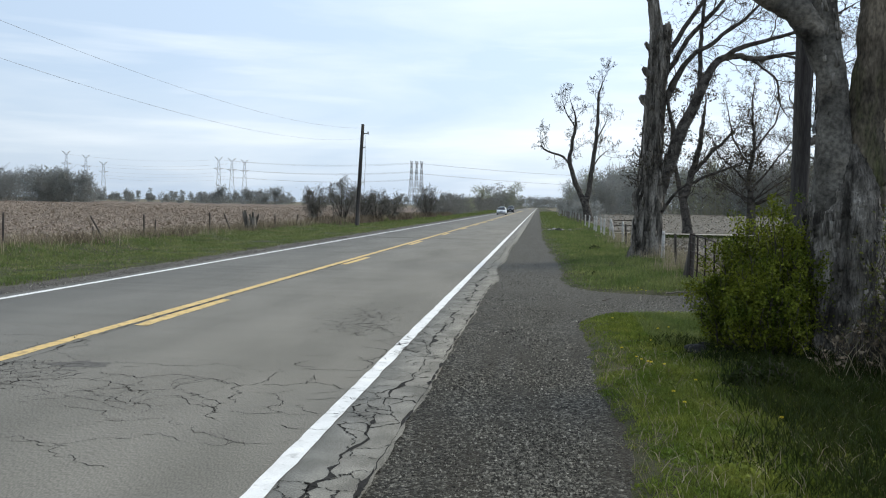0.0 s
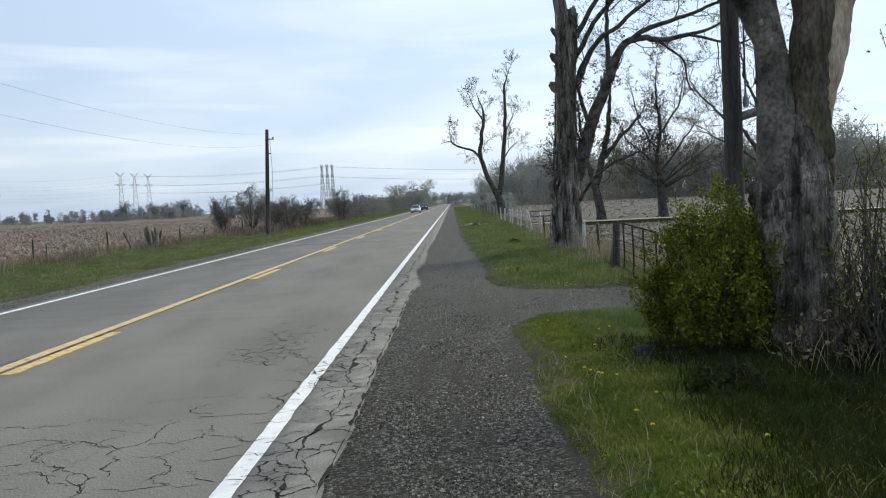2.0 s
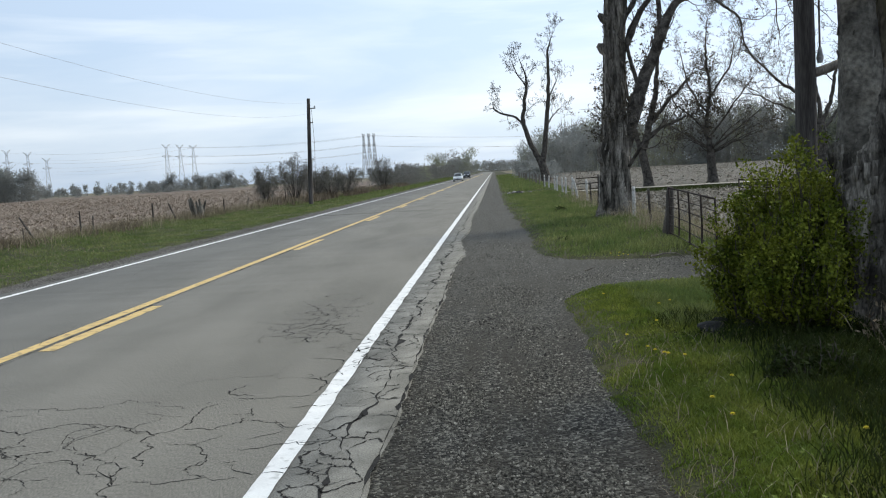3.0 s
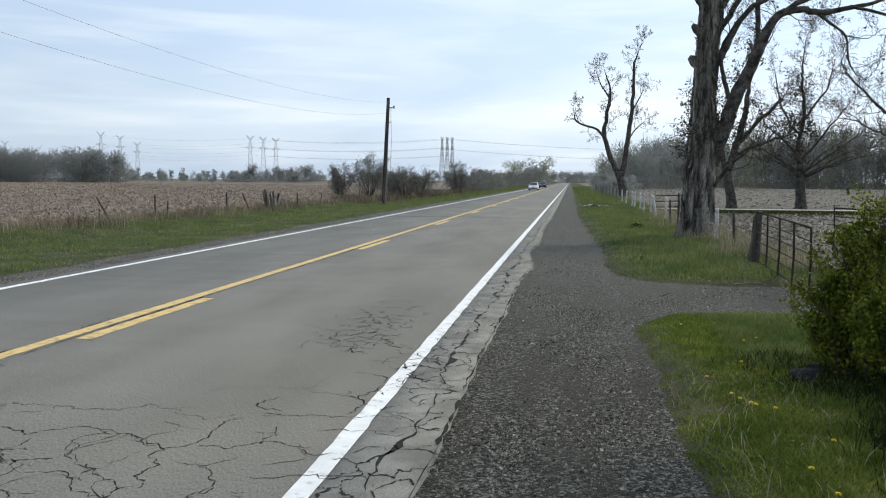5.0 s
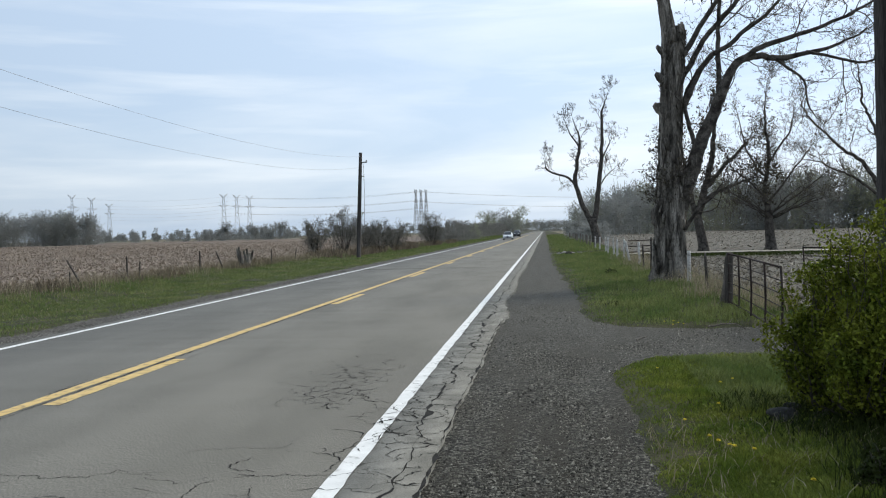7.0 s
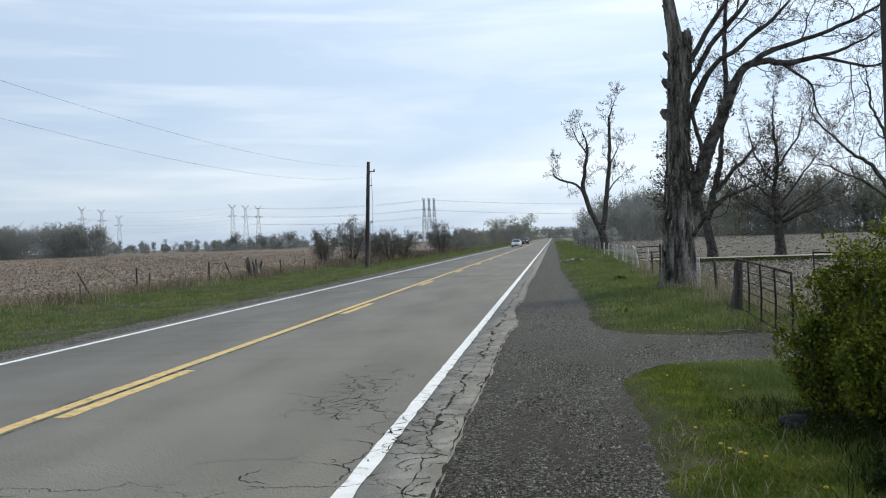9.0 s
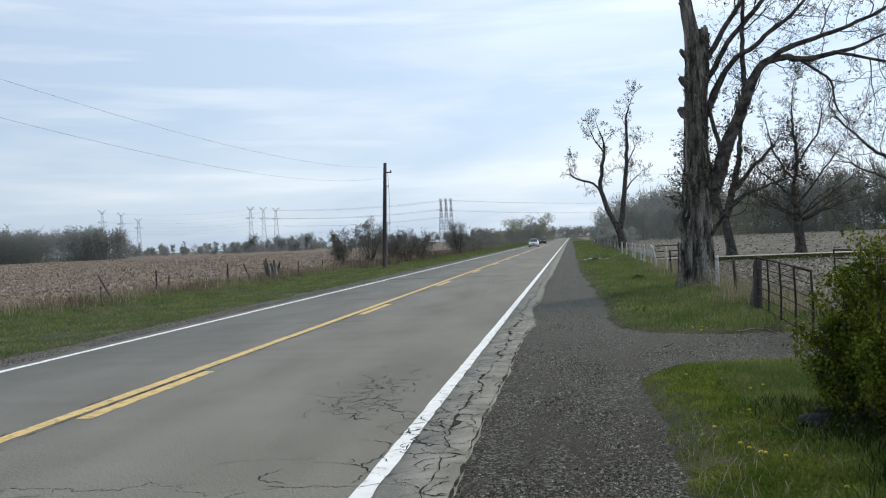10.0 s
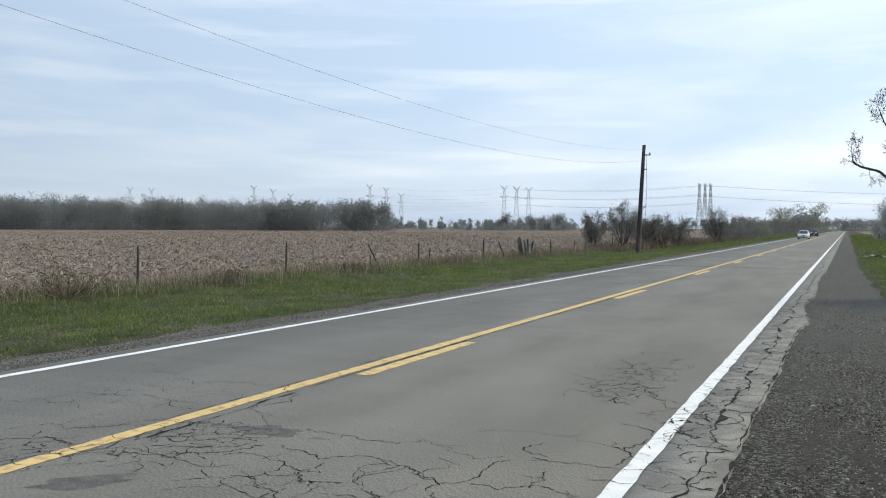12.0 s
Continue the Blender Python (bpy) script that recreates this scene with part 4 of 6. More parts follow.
x, y, rng = sow(15000, (-12.8, -10.2), (6.0, 75.0), 157, 1.3)
ok = wave(x, y, 0.55, 1.4) + 0.5 * wave(x, y, 1.9) + 0.5 * (-x - 11.2) > -0.1
x, y = x[ok], y[ok]
blades("dead_weeds", x, y, x * 0 - 0.03, 0.36 * (1 + 0.5 * wave(x, y, 0.7)), 0.02, 0.45, M_DEADWEED, "brown dead weeds along the field edge", 158, "weeds")
x, y, rng = sow(14000, (-12.2, -4.9), (95.0, 320.0), 57, 1.4)
blades("grass", x, y, verge_left_z(x, y), 0.22 * np.ones(len(x)), 0.07, 0.45, M_GRASS_L, "grass along the distant far verge", 58)
x, y, rng = sow(16000, (-13.2, -9.6), (10.0, 110.0), 59, 1.3)
ok = rng.random(len(x)) < smooth_step(-x + 0.5 * wave(x, y, 0.5), 9.7, 11.8) + 0.02
x, y = x[ok], y[ok]
blades("dry_grass", x, y, x * 0 - 0.02, 0.42 * (1 + 0.35 * wave(x, y, 0.9)), 0.014, 0.45, M_STRAW, "pale dead grass along the field fence", 60)
x, y, rng = sow(26000, (9.8, 60.0), (45.5, 51.3), 61)
ok = y > 46.5 + 0.8 * wave(x, y, 0.6)
blades("grass", x[ok], y[ok], x[ok] * 0 + 0.06, 0.10 * np.ones(ok.sum()), 0.035, 0.5, M_GRASS_D, "green grass on the field headland", 62)


def litter(name, n, seed, place, label, size=1.0, material=M_LITTER):
    """Flat and tilted pieces of dead corn stalk and leaf."""
    rng = np.random.default_rng(seed)
    x, y = place(rng, n)
    n = len(x)
    a = rng.uniform(0, 6.28, n)
    ln = rng.uniform(0.07, 0.30, n) * size
    w = rng.uniform(0.025, 0.07, n) * size
    tilt = rng.normal(size=n) * 0.35
    d = np.stack([np.cos(a) * np.cos(tilt), np.sin(a) * np.cos(tilt), np.sin(tilt)], -1) * ln[:, None] / 2
    s = np.stack([-np.sin(a), np.cos(a), rng.normal(size=n) * 0.5], -1) * w[:, None] / 2
    p = np.stack([x, y, np.abs(d[:, 2]) + 0.05], -1)
    v = np.stack([p - d - s, p - d + s, p + d + s * 0.6, p + d - s * 0.6], 1).reshape(-1, 3)
    i = np.arange(n)[:, None] * 4
    f = np.concatenate([i + np.array([[0, 1, 2]]), i + np.array([[0, 2, 3]])])
    tagged(put(name, mesh_np(name, v, f, material)), label, "crop litter", "", "stuff")


def clumped(x, y):
    """Leaves out places at random in drifts, so that litter lies in heaps with bare soil between."""
    ok = wave(x * 2.5, y * 0.9, 0.8, 0.6) + 0.6 * wave(x, y, 2.3) > -0.25
    return x[ok], y[ok]


litter("corn_litter", 150000, 71, lambda r, n: clumped(-12.4 - 9 * (np.exp(r.random(n) * 2.3) - 1), r.uniform(4, 150, n)), "pale dead corn stalks strewn over brown soil", 0.95)
litter("corn_litter", 42000, 72, lambda r, n: (-40 - 120 * r.random(n), r.uniform(20, 240, n)), "pale dead corn stalks far out in the field", 1.5)
litter("corn_litter", 30000, 73, lambda r, n: (9.9 + 40 * r.random(n) ** 1.7, r.uniform(6, 46, n)), "pale corn stalks strewn behind the gate", 1.0, M_LITTER_R)
litter("corn_litter", 26000, 74, lambda r, n: (10 + 110 * r.random(n), r.uniform(55, 210, n)), "pale stubble beyond the farm track", 1.4, M_LITTER_R)
rng = np.random.default_rng(75)
row = rng.integers(0, 60, 9000)
x, y = -13.2 - row * 0.76 + rng.normal(size=9000) * 0.05, rng.uniform(6, 110, 9000)
blades("corn_stubble", x, y, x * 0 - 0.02, 0.24 * np.ones(9000), 0.03, 0.25, M_LITTER, "cut corn stubble standing in rows", 76, "stubble")


# ---- right side: old trees, bush, pole, gate, fence ----
near_tree = make_tree(
    "old_tree", 8.45, 10.0, "old grey tree with flaking bark, forked trunk and broken limbs", [
        [(0.08, 0, -0.15, 0.58), (0.06, 0, 0.25, 0.46), (0.02, 0, 0.9, 0.39), (0.02, 0, 1.5, 0.355), (0.05, 0, 1.95, 0.27), (0.06, 0.02, 2.4, 0.13)],
        [(-0.02, 0, 0.8, 0.24), (-0.10, 0, 1.5, 0.235), (-0.11, 0, 2.1, 0.20), (-0.15, 0, 2.95, 0.155), (-0.23, 0, 3.45, 0.145), (-0.28, 0, 3.9, 0.13), (-0.31, 0, 4.36, 0.12), (-0.36, 0.02, 4.43, 0.08)],
        [(-0.18, 0, 3.1, 0.11), (-0.36, 0, 3.62, 0.15), (-0.60, 0, 3.92, 0.14), (-1.0, 0, 4.14, 0.12), (-1.34, 0, 4.37, 0.11), (-1.57, 0.05, 4.70, 0.095), (-1.9, 0.1, 5.6, 0.07), (-2.1, 0.2, 7.0, 0.04)],
        [(0.08, 0.03, 0.8, 0.26), (0.15, 0.03, 1.5, 0.265), (0.20, 0.03, 2.2, 0.225), (0.24, 0.03, 2.8, 0.20), (0.31, 0.03, 3.8, 0.19), (0.33, 0.03, 4.4, 0.17), (0.48, 0.1, 5.2, 0.12), (0.8, 0.2, 8.5, 0.05)],
        [(0.30, 0.0, 2.3, 0.13), (0.47, 0, 3.0, 0.12), (0.60, 0, 3.55, 0.105), (0.85, 0, 3.92, 0.10), (1.5, 0.1, 4.7, 0.08), (2.4, 0.2, 5.6, 0.05)],
        [(0.30, 0.03, 4.1, 0.13), (0.22, 0.05, 4.6, 0.12), (0.14, 0.1, 5.3, 0.10), (0.2, 0.2, 7.0, 0.06), (0.1, 0.2, 8.6, 0.03)],
    ], 1.3, 3, 6, 101, bark=M_BARK, lobes=0.14, sides=44, limb_mats=(M_BARK, M_OLDWOOD, M_OLDWOOD, M_MOSSBARK, M_BAREWOOD, M_MOSSBARK), counts=(0, 0, 4, 5, 4, 5), start=0.6, crook=0.012,
    leaf=M_OLDLEAF, leaf_size=0.06, leaf_share=0.12)

snag = make_tree(
    "roadside_tree", 8.75, 28.0, "half-dead roadside tree with a broken snag top and spreading branches", [
        [(0.0, 0, -0.1, 0.66), (0.0, 0, 0.5, 0.50), (0.02, 0, 2.0, 0.43), (0.04, 0, 3.4, 0.34), (0.10, 0, 5.5, 0.31), (0.18, 0, 7.0, 0.30), (0.22, 0, 7.55, 0.28)],
        [(0.10, 0, 6.9, 0.27), (0.04, 0, 7.5, 0.22), (-0.07, 0, 8.2, 0.18), (-0.18, 0, 9.2, 0.14), (-0.2, 0, 9.9, 0.13), (-0.12, 0, 10.9, 0.07)],
        [(0.25, 0, 2.2, 0.25), (0.50, 0, 3.0, 0.22), (0.91, 0, 4.1, 0.19), (1.25, 0, 5.0, 0.17), (1.50, 0, 5.65, 0.155), (1.95, 0, 6.44, 0.115), (2.6, 0.1, 6.62, 0.095), (3.43, 0.2, 6.57, 0.085), (4.97, 0.3, 6.94, 0.06), (6.2, 0.4, 7.5, 0.03)],
        [(1.95, 0, 6.4, 0.09), (2.66, -0.2, 6.83, 0.075), (4.05, -0.4, 7.17, 0.055), (5.3, -0.5, 7.72, 0.04), (6.3, -0.6, 8.3, 0.02)],
        [(0.32, 0, 6.5, 0.09), (0.9, -0.1, 7.5, 0.075), (1.45, -0.2, 8.4, 0.06), (1.9, -0.2, 9.6, 0.03)],
        [(0.36, 0, 6.0, 0.09), (1.1, 0.2, 7.1, 0.075), (2.1, 0.3, 8.32, 0.06), (2.9, 0.3, 9.6, 0.03)],
        [(0.40, 0, 5.1, 0.10), (1.07, 0.1, 6.42, 0.08), (2.0, 0.0, 7.1, 0.065), (2.85, -0.1, 7.8, 0.05), (3.8, -0.1, 9.0, 0.025)],
        [(1.45, 0, 5.5, 0.08), (1.48, 0.1, 7.2, 0.065), (1.6, 0.1, 9.2, 0.04), (1.6, 0.2, 10.6, 0.02)],
        [(0.85, 0, 3.8, 0.07), (0.55, -0.2, 4.7, 0.06), (0.45, -0.3, 5.6, 0.045), (0.9, -0.4, 6.4, 0.02)],
        [(0.35, -0.25, 1.55, 0.06), (0.8, -0.5, 2.2, 0.045), (1.25, -0.7, 2.6, 0.03)],
        [(3.0, 0.15, 6.6, 0.05), (3.35, 0.1, 6.3, 0.042), (3.85, 0, 5.85, 0.034), (4.0, 0, 5.1, 0.026), (4.4, 0, 4.5, 0.014)],
        [(4.0, 0.2, 6.7, 0.05), (4.6, 0.0, 6.5, 0.042), (5.6, 0, 6.3, 0.034), (6.4, 0, 6.6, 0.016)],
    ], 1.75, 4, 8, 102, bark=M_BARK, lobes=0.17, sides=40, limb_mats=(M_BARK, M_BARK) + (M_LIMB,) * 11, counts=(0, 0, 13, 12, 9, 10, 10, 9, 6, 3, 7, 7), start=0.38, wander=0.27, lift=0.0, min_r=0.0045, crook=0.014,
    leaf=M_OLDLEAF, leaf_size=0.085, leaf_share=0.010)
# stubs and burls on the trunk, and a tuft of shoots
for dx, dz, r in ((-0.26, 6.1, 0.12), (-0.30, 5.2, 0.15), (-0.42, 1.75, 0.14), (0.25, 2.2, 0.10), (-0.22, 6.9, 0.09), (0.47, 6.7, 0.10), (-0.20, 8.3, 0.06)):
    t = Tubes()
    s = 1 if dx > 0 else -1
    t.add([(dx * 0.4, -0.05, dz - 0.12), (dx * 0.9, -0.08, dz - 0.02), (dx + s * 0.07, -0.1, dz + 0.10), (dx + s * 0.06, -0.1, dz + 0.15)], [r * 1.1, r, r * 0.75, r * 0.3], 10, 0.08, CR, 0.1)
    put("stub", t.mesh("stub", M_BARK), snag)
tuft, tuft_tips = Tubes(), []
rng = np.random.default_rng(103)
for k in range(130):
    a = rng.uniform(0, 6.28)
    pts, rr = branch(rng, (0.05 + 0.35 * math.cos(a), 0.35 * math.sin(a), rng.uniform(2.3, 3.4)), (math.cos(a), math.sin(a), 0.5), rng.uniform(0.3, 0.9), 0.012, 0.005, 5, 0.3, 0.02)
    tuft.add(pts, rr, 3)
    tuft_tips.extend(pts[2:])
put("sucker_tuft", tuft.mesh("sucker_tuft", M_TWIG), snag)
tp = np.array(tuft_tips)
v, f = flakes(tp + rng.normal(size=tp.shape) * 0.05, 0.08, rng, 0.7)
put("foliage", mesh_np("foliage", v, f, M_OLDLEAF), snag)

def bark_plates(root, limb, n, size, z_lo, z_hi, seed):
    """Loose plates of bark standing off a trunk, lower ends curling out."""
    rng = np.random.default_rng(seed)
    line = curve_points(limb, 80)
    line = line[(line[:, 2] > z_lo) & (line[:, 2] < z_hi)]
    i = rng.integers(0, len(line), n)
    a = rng.uniform(0, 6.28, n)
    nrm = np.stack([np.cos(a), np.sin(a), a * 0], -1)
    tan = np.stack([-np.sin(a), np.cos(a), a * 0], -1)
    ln, w = size * rng.uniform(0.5, 1.4, n)[:, None], size * rng.uniform(0.16, 0.42, n)[:, None]
    out, th = size * rng.uniform(0.02, 0.22, n)[:, None], size * rng.uniform(0.05, 0.12, n)[:, None]
    p = line[i, :3] + nrm * (line[i, 3:4] * 1.0 - th * 0.4)
    up = np.array([0.0, 0.0, 1.0]) + tan * rng.normal(size=(n, 1)) * 0.15
    flip = np.where(rng.random((n, 1)) < 0.7, 1.0, -1.0)
    lo, hi = p - up * ln * 0.5 * flip + nrm * out, p + up * ln * 0.5 * flip
    v = np.stack([lo - tan * w * 0.35, lo + tan * w * 0.5, hi + tan * w * 0.5, hi - tan * w * 0.5,
                  lo - tan * w * 0.35 + nrm * th, lo + tan * w * 0.5 + nrm * th, hi + tan * w * 0.35 + nrm * th, hi - tan * w * 0.35 + nrm * th], 1)
    faces = np.array([[4, 5, 6, 7], [0, 1, 5, 4], [1, 2, 6, 5], [2, 3, 7, 6], [3, 0, 4, 7], [0, 3, 2, 1]])
    for k in range(n):
        put("bark_plate", mesh_np("bark_plate", v[k], faces, M_BARK), root)


bark_plates(snag, [(0.0, 0, 0.3, 0.52), (0.02, 0, 2.0, 0.42), (0.04, 0, 3.4, 0.34), (0.10, 0, 5.5, 0.305), (0.18, 0, 7.0, 0.29), (0.22, 0, 7.5, 0.27)], 220, 0.32, 0.2, 7.5, 131)
bark_plates(snag, [(0.50, 0, 3.0, 0.21), (0.91, 0, 4.1, 0.18), (1.25, 0, 5.0, 0.16), (1.50, 0, 5.65, 0.15)], 70, 0.2, 3.0, 5.6, 132)
bark_plates(near_tree, [(0.06, 0, 0.25, 0.45), (0.02, 0, 0.9, 0.385), (0.02, 0, 1.5, 0.35), (0.05, 0, 1.7, 0.32)], 150, 0.16, 0.25, 1.65, 133)
bark_plates(near_tree, [(-0.10, 0, 2.1, 0.18), (-0.15, 0, 2.95, 0.147), (-0.23, 0, 3.45, 0.14), (-0.28, 0, 3.9, 0.127), (-0.31, 0, 4.3, 0.118)], 60, 0.12, 2.1, 4.3, 134)

make_tree("field_tree", 11.1, 100.0, "bare twin-stemmed tree standing by the fence", [
    [(0, 0, -0.1, 0.62), (-0.2, 0, 1.2, 0.5), (-0.5, 0, 2.4, 0.42), (-0.6, 0, 3.0, 0.3)],
    [(-0.5, 0, 2.0, 0.36), (-1.0, 0, 3.2, 0.32), (-2.3, 0, 6.9, 0.25), (-2.0, 0, 9.5, 0.20), (-1.7, 0, 11.7, 0.16), (-2.7, 0.2, 15.2, 0.05)],
    [(-2.3, 0, 6.7, 0.14), (-3.3, 0, 7.75, 0.13), (-5.0, 0, 8.3, 0.11), (-5.75, 0, 8.95, 0.07), (-5.9, 0, 10.2, 0.03)],
    [(-0.3, 0, 2.2, 0.34), (0.3, 0, 5.9, 0.28), (0.6, 0, 10.0, 0.22), (0.7, 0, 14.8, 0.14), (1.7, 0, 17.7, 0.04)],
    [(-1.7, 0, 11.0, 0.1), (-2.9, 0.3, 12.9, 0.07), (-3.5, 0.4, 14.6, 0.03)],
    [(0.6, 0, 9.6, 0.1), (1.5, 0.3, 11.2, 0.06), (2.0, 0.4, 12.4, 0.03)],
    [(0.4, 0, 6.6, 0.1), (1.3, 0.3, 7.8, 0.06), (2.2, 0.4, 8.6, 0.03)],
], 2.3, 4, 10, 104, min_r=0.012, bark=M_LIMB, counts=(0, 13, 9, 13, 8, 6, 6), wander=0.25, start=0.34, lift=0.06, crook=0.02)
make_tree("field_tree", 15.35, 58.5, "dark leaning tree with clinging leaves on the headland", [
    [(0.05, 0, -0.1, 0.42), (0, 0, 0.6, 0.32), (-0.3, 0, 2.3, 0.27), (-0.4, 0, 3.0, 0.22)],
    [(-0.3, 0, 2.2, 0.20), (-0.6, 0, 3.6, 0.16), (-1.0, 0, 4.9, 0.12), (-1.5, 0, 5.9, 0.08), (-2.3, 0.2, 6.6, 0.03)],
    [(-0.3, 0, 2.4, 0.26), (0.2, 0, 4.5, 0.22), (0.7, 0, 7.0, 0.16), (0.8, 0, 9.8, 0.05)],
    [(0.1, 0, 4.0, 0.16), (1.2, 0.2, 5.4, 0.13), (2.6, 0.2, 6.6, 0.09), (3.3, 0.2, 7.4, 0.04)],
    [(0.0, 0, 3.4, 0.12), (1.4, -0.3, 4.0, 0.10), (2.8, -0.4, 4.6, 0.06), (4.0, -0.3, 4.9, 0.03)],
    [(-1.0, 0, 4.2, 0.14), (-1.2, 0.3, 6.4, 0.1), (-1.4, 0.3, 8.6, 0.04)],
], 2.2, 4, 9, 105, min_r=0.008, bark=M_LIMB, leaf=M_OLDLEAF, leaf_size=0.15, leaf_share=0.16, counts=(0, 9, 9, 9, 10, 9), wander=0.28, lift=0.03)
make_tree("field_tree", 19.6, 58.2, "broad bare tree with a dense fan of upswept branches", [
    [(0, 0, -0.1, 0.46), (0, 0, 0.4, 0.33), (-0.1, 0, 1.8, 0.27), (-0.1, 0, 2.6, 0.23)],
    [(-0.1, 0, 2.0, 0.22), (-0.35, 0, 4.2, 0.14), (-0.15, 0, 6.6, 0.11), (-0.3, 0, 8.8, 0.07), (0.1, 0, 11.4, 0.02)],
    [(-0.3, 0, 4.8, 0.09), (-1.0, 0.3, 6.0, 0.07), (-1.5, 0.4, 7.4, 0.05), (-2.0, 0.4, 9.2, 0.02)],
    [(-0.3, 0, 5.4, 0.09), (0.5, -0.2, 6.6, 0.07), (1.2, -0.3, 7.8, 0.05), (1.6, -0.3, 9.6, 0.02)],
    [(-0.15, 0, 3.0, 0.08), (1.0, 0.2, 4.4, 0.06), (2.2, 0.3, 5.8, 0.045), (2.9, 0.3, 7.0, 0.02)],
    [(-0.2, 0, 3.2, 0.08), (-1.2, -0.2, 4.4, 0.06), (-2.3, -0.2, 5.4, 0.045), (-2.9, -0.2, 6.6, 0.02)],
    [(-0.1, 0, 2.3, 0.07), (1.2, -0.5, 3.4, 0.05), (2.6, -0.7, 4.3, 0.035), (3.4, -0.8, 5.0, 0.02)],
    [(-0.1, 0, 2.3, 0.07), (-1.3, 0.6, 3.2, 0.05), (-2.5, 0.9, 3.9, 0.035), (-3.2, 0.9, 4.6, 0.02)],
    [(-0.1, 0, 2.0, 0.06), (1.0, -0.9, 2.6, 0.04), (2.2, -1.5, 3.1, 0.03), (3.3, -1.8, 3.4, 0.015)],
    [(-0.1, 0, 2.0, 0.06), (-0.9, -0.9, 2.5, 0.04), (-1.9, -1.5, 2.9, 0.03), (-2.9, -1.8, 3.1, 0.015)],
] + [[(-0.1, 0, 1.9 + 0.05 * k, 0.055), (-0.1 + 1.1 * math.cos(k * 1.9), 1.1 * math.sin(k * 1.9), 2.5 + 0.06 * k, 0.035),
       (-0.1 + 2.4 * math.cos(k * 1.9), 2.4 * math.sin(k * 1.9), 3.1 + 0.09 * k, 0.022), (-0.1 + 3.4 * math.cos(k * 1.9), 3.4 * math.sin(k * 1.9), 3.5 + 0.1 * k, 0.012)] for k in range(7)],
    1.7, 4, 10, 106, min_r=0.007, bark=M_LIMB, counts=(0, 16, 10, 10, 10, 10, 10, 10, 9, 9) + (6,) * 7, lift=0.05, wander=0.25, start=0.25, crook=0.03,
    leaf=M_BUDRED, leaf_size=0.06, leaf_share=0.05)
make_tree("field_tree", 28.6, 63.0, "bare field tree with long crooked limbs", [
    [(0, 0, -0.1, 0.66), (0, 0, 1.0, 0.5), (-0.1, 0, 3.2, 0.42), (-0.1, 0, 4.0, 0.3)],
    [(-0.1, 0, 3.0, 0.174), (-1.2, 0, 5.6, 0.136), (-3.4, 0, 7.2, 0.087), (-5.2, 0, 9.2, 0.056), (-5.6, 0, 10.8, 0.025)],
    [(-0.1, 0, 3.4, 0.174), (-0.4, 0, 7.0, 0.124), (-1.6, 0, 10.4, 0.074), (-1.9, 0, 13.2, 0.025)],
    [(0, 0, 3.4, 0.174), (1.0, 0, 6.6, 0.124), (1.6, 0, 10.0, 0.074), (2.6, 0, 13.0, 0.025)],
    [(-0.1, 0, 3.2, 0.112), (-2.2, 0.4, 4.9, 0.081), (-4.6, 0.6, 6.0, 0.037), (-5.6, 0.6, 6.2, 0.019)],
    [(0, 0, 3.2, 0.124), (2.2, 0.4, 5.5, 0.087), (4.4, 0.5, 7.4, 0.031)],
], 2.8, 4, 9, 107, min_r=0.009, bark=M_LIMB, counts=(0, 11, 10, 10, 9, 9), wander=0.28, lift=0.02, crook=0.035)
for k, (x, y, h) in enumerate(((27.0, 36.0, 7.5), (33.0, 41.0, 8.0))):
    make_tree("field_tree", x, y, "bare slender tree out in the stubble", [
        [(0, 0, -0.1, 0.26), (0, 0, 1.5, 0.20), (0.1, 0, 3.0, 0.16)],
        [(0.1, 0, 2.8, 0.13), (-0.6, 0, 4.6, 0.09), (-1.2, 0, h, 0.02)],
        [(0.1, 0, 2.8, 0.13), (0.8, 0, 5.0, 0.09), (1.0, 0, h * 0.95, 0.02)],
    ], 1.8, 4, 9, 110 + k, min_r=0.006, bark=M_LIMB, wander=0.36, lift=0.02)


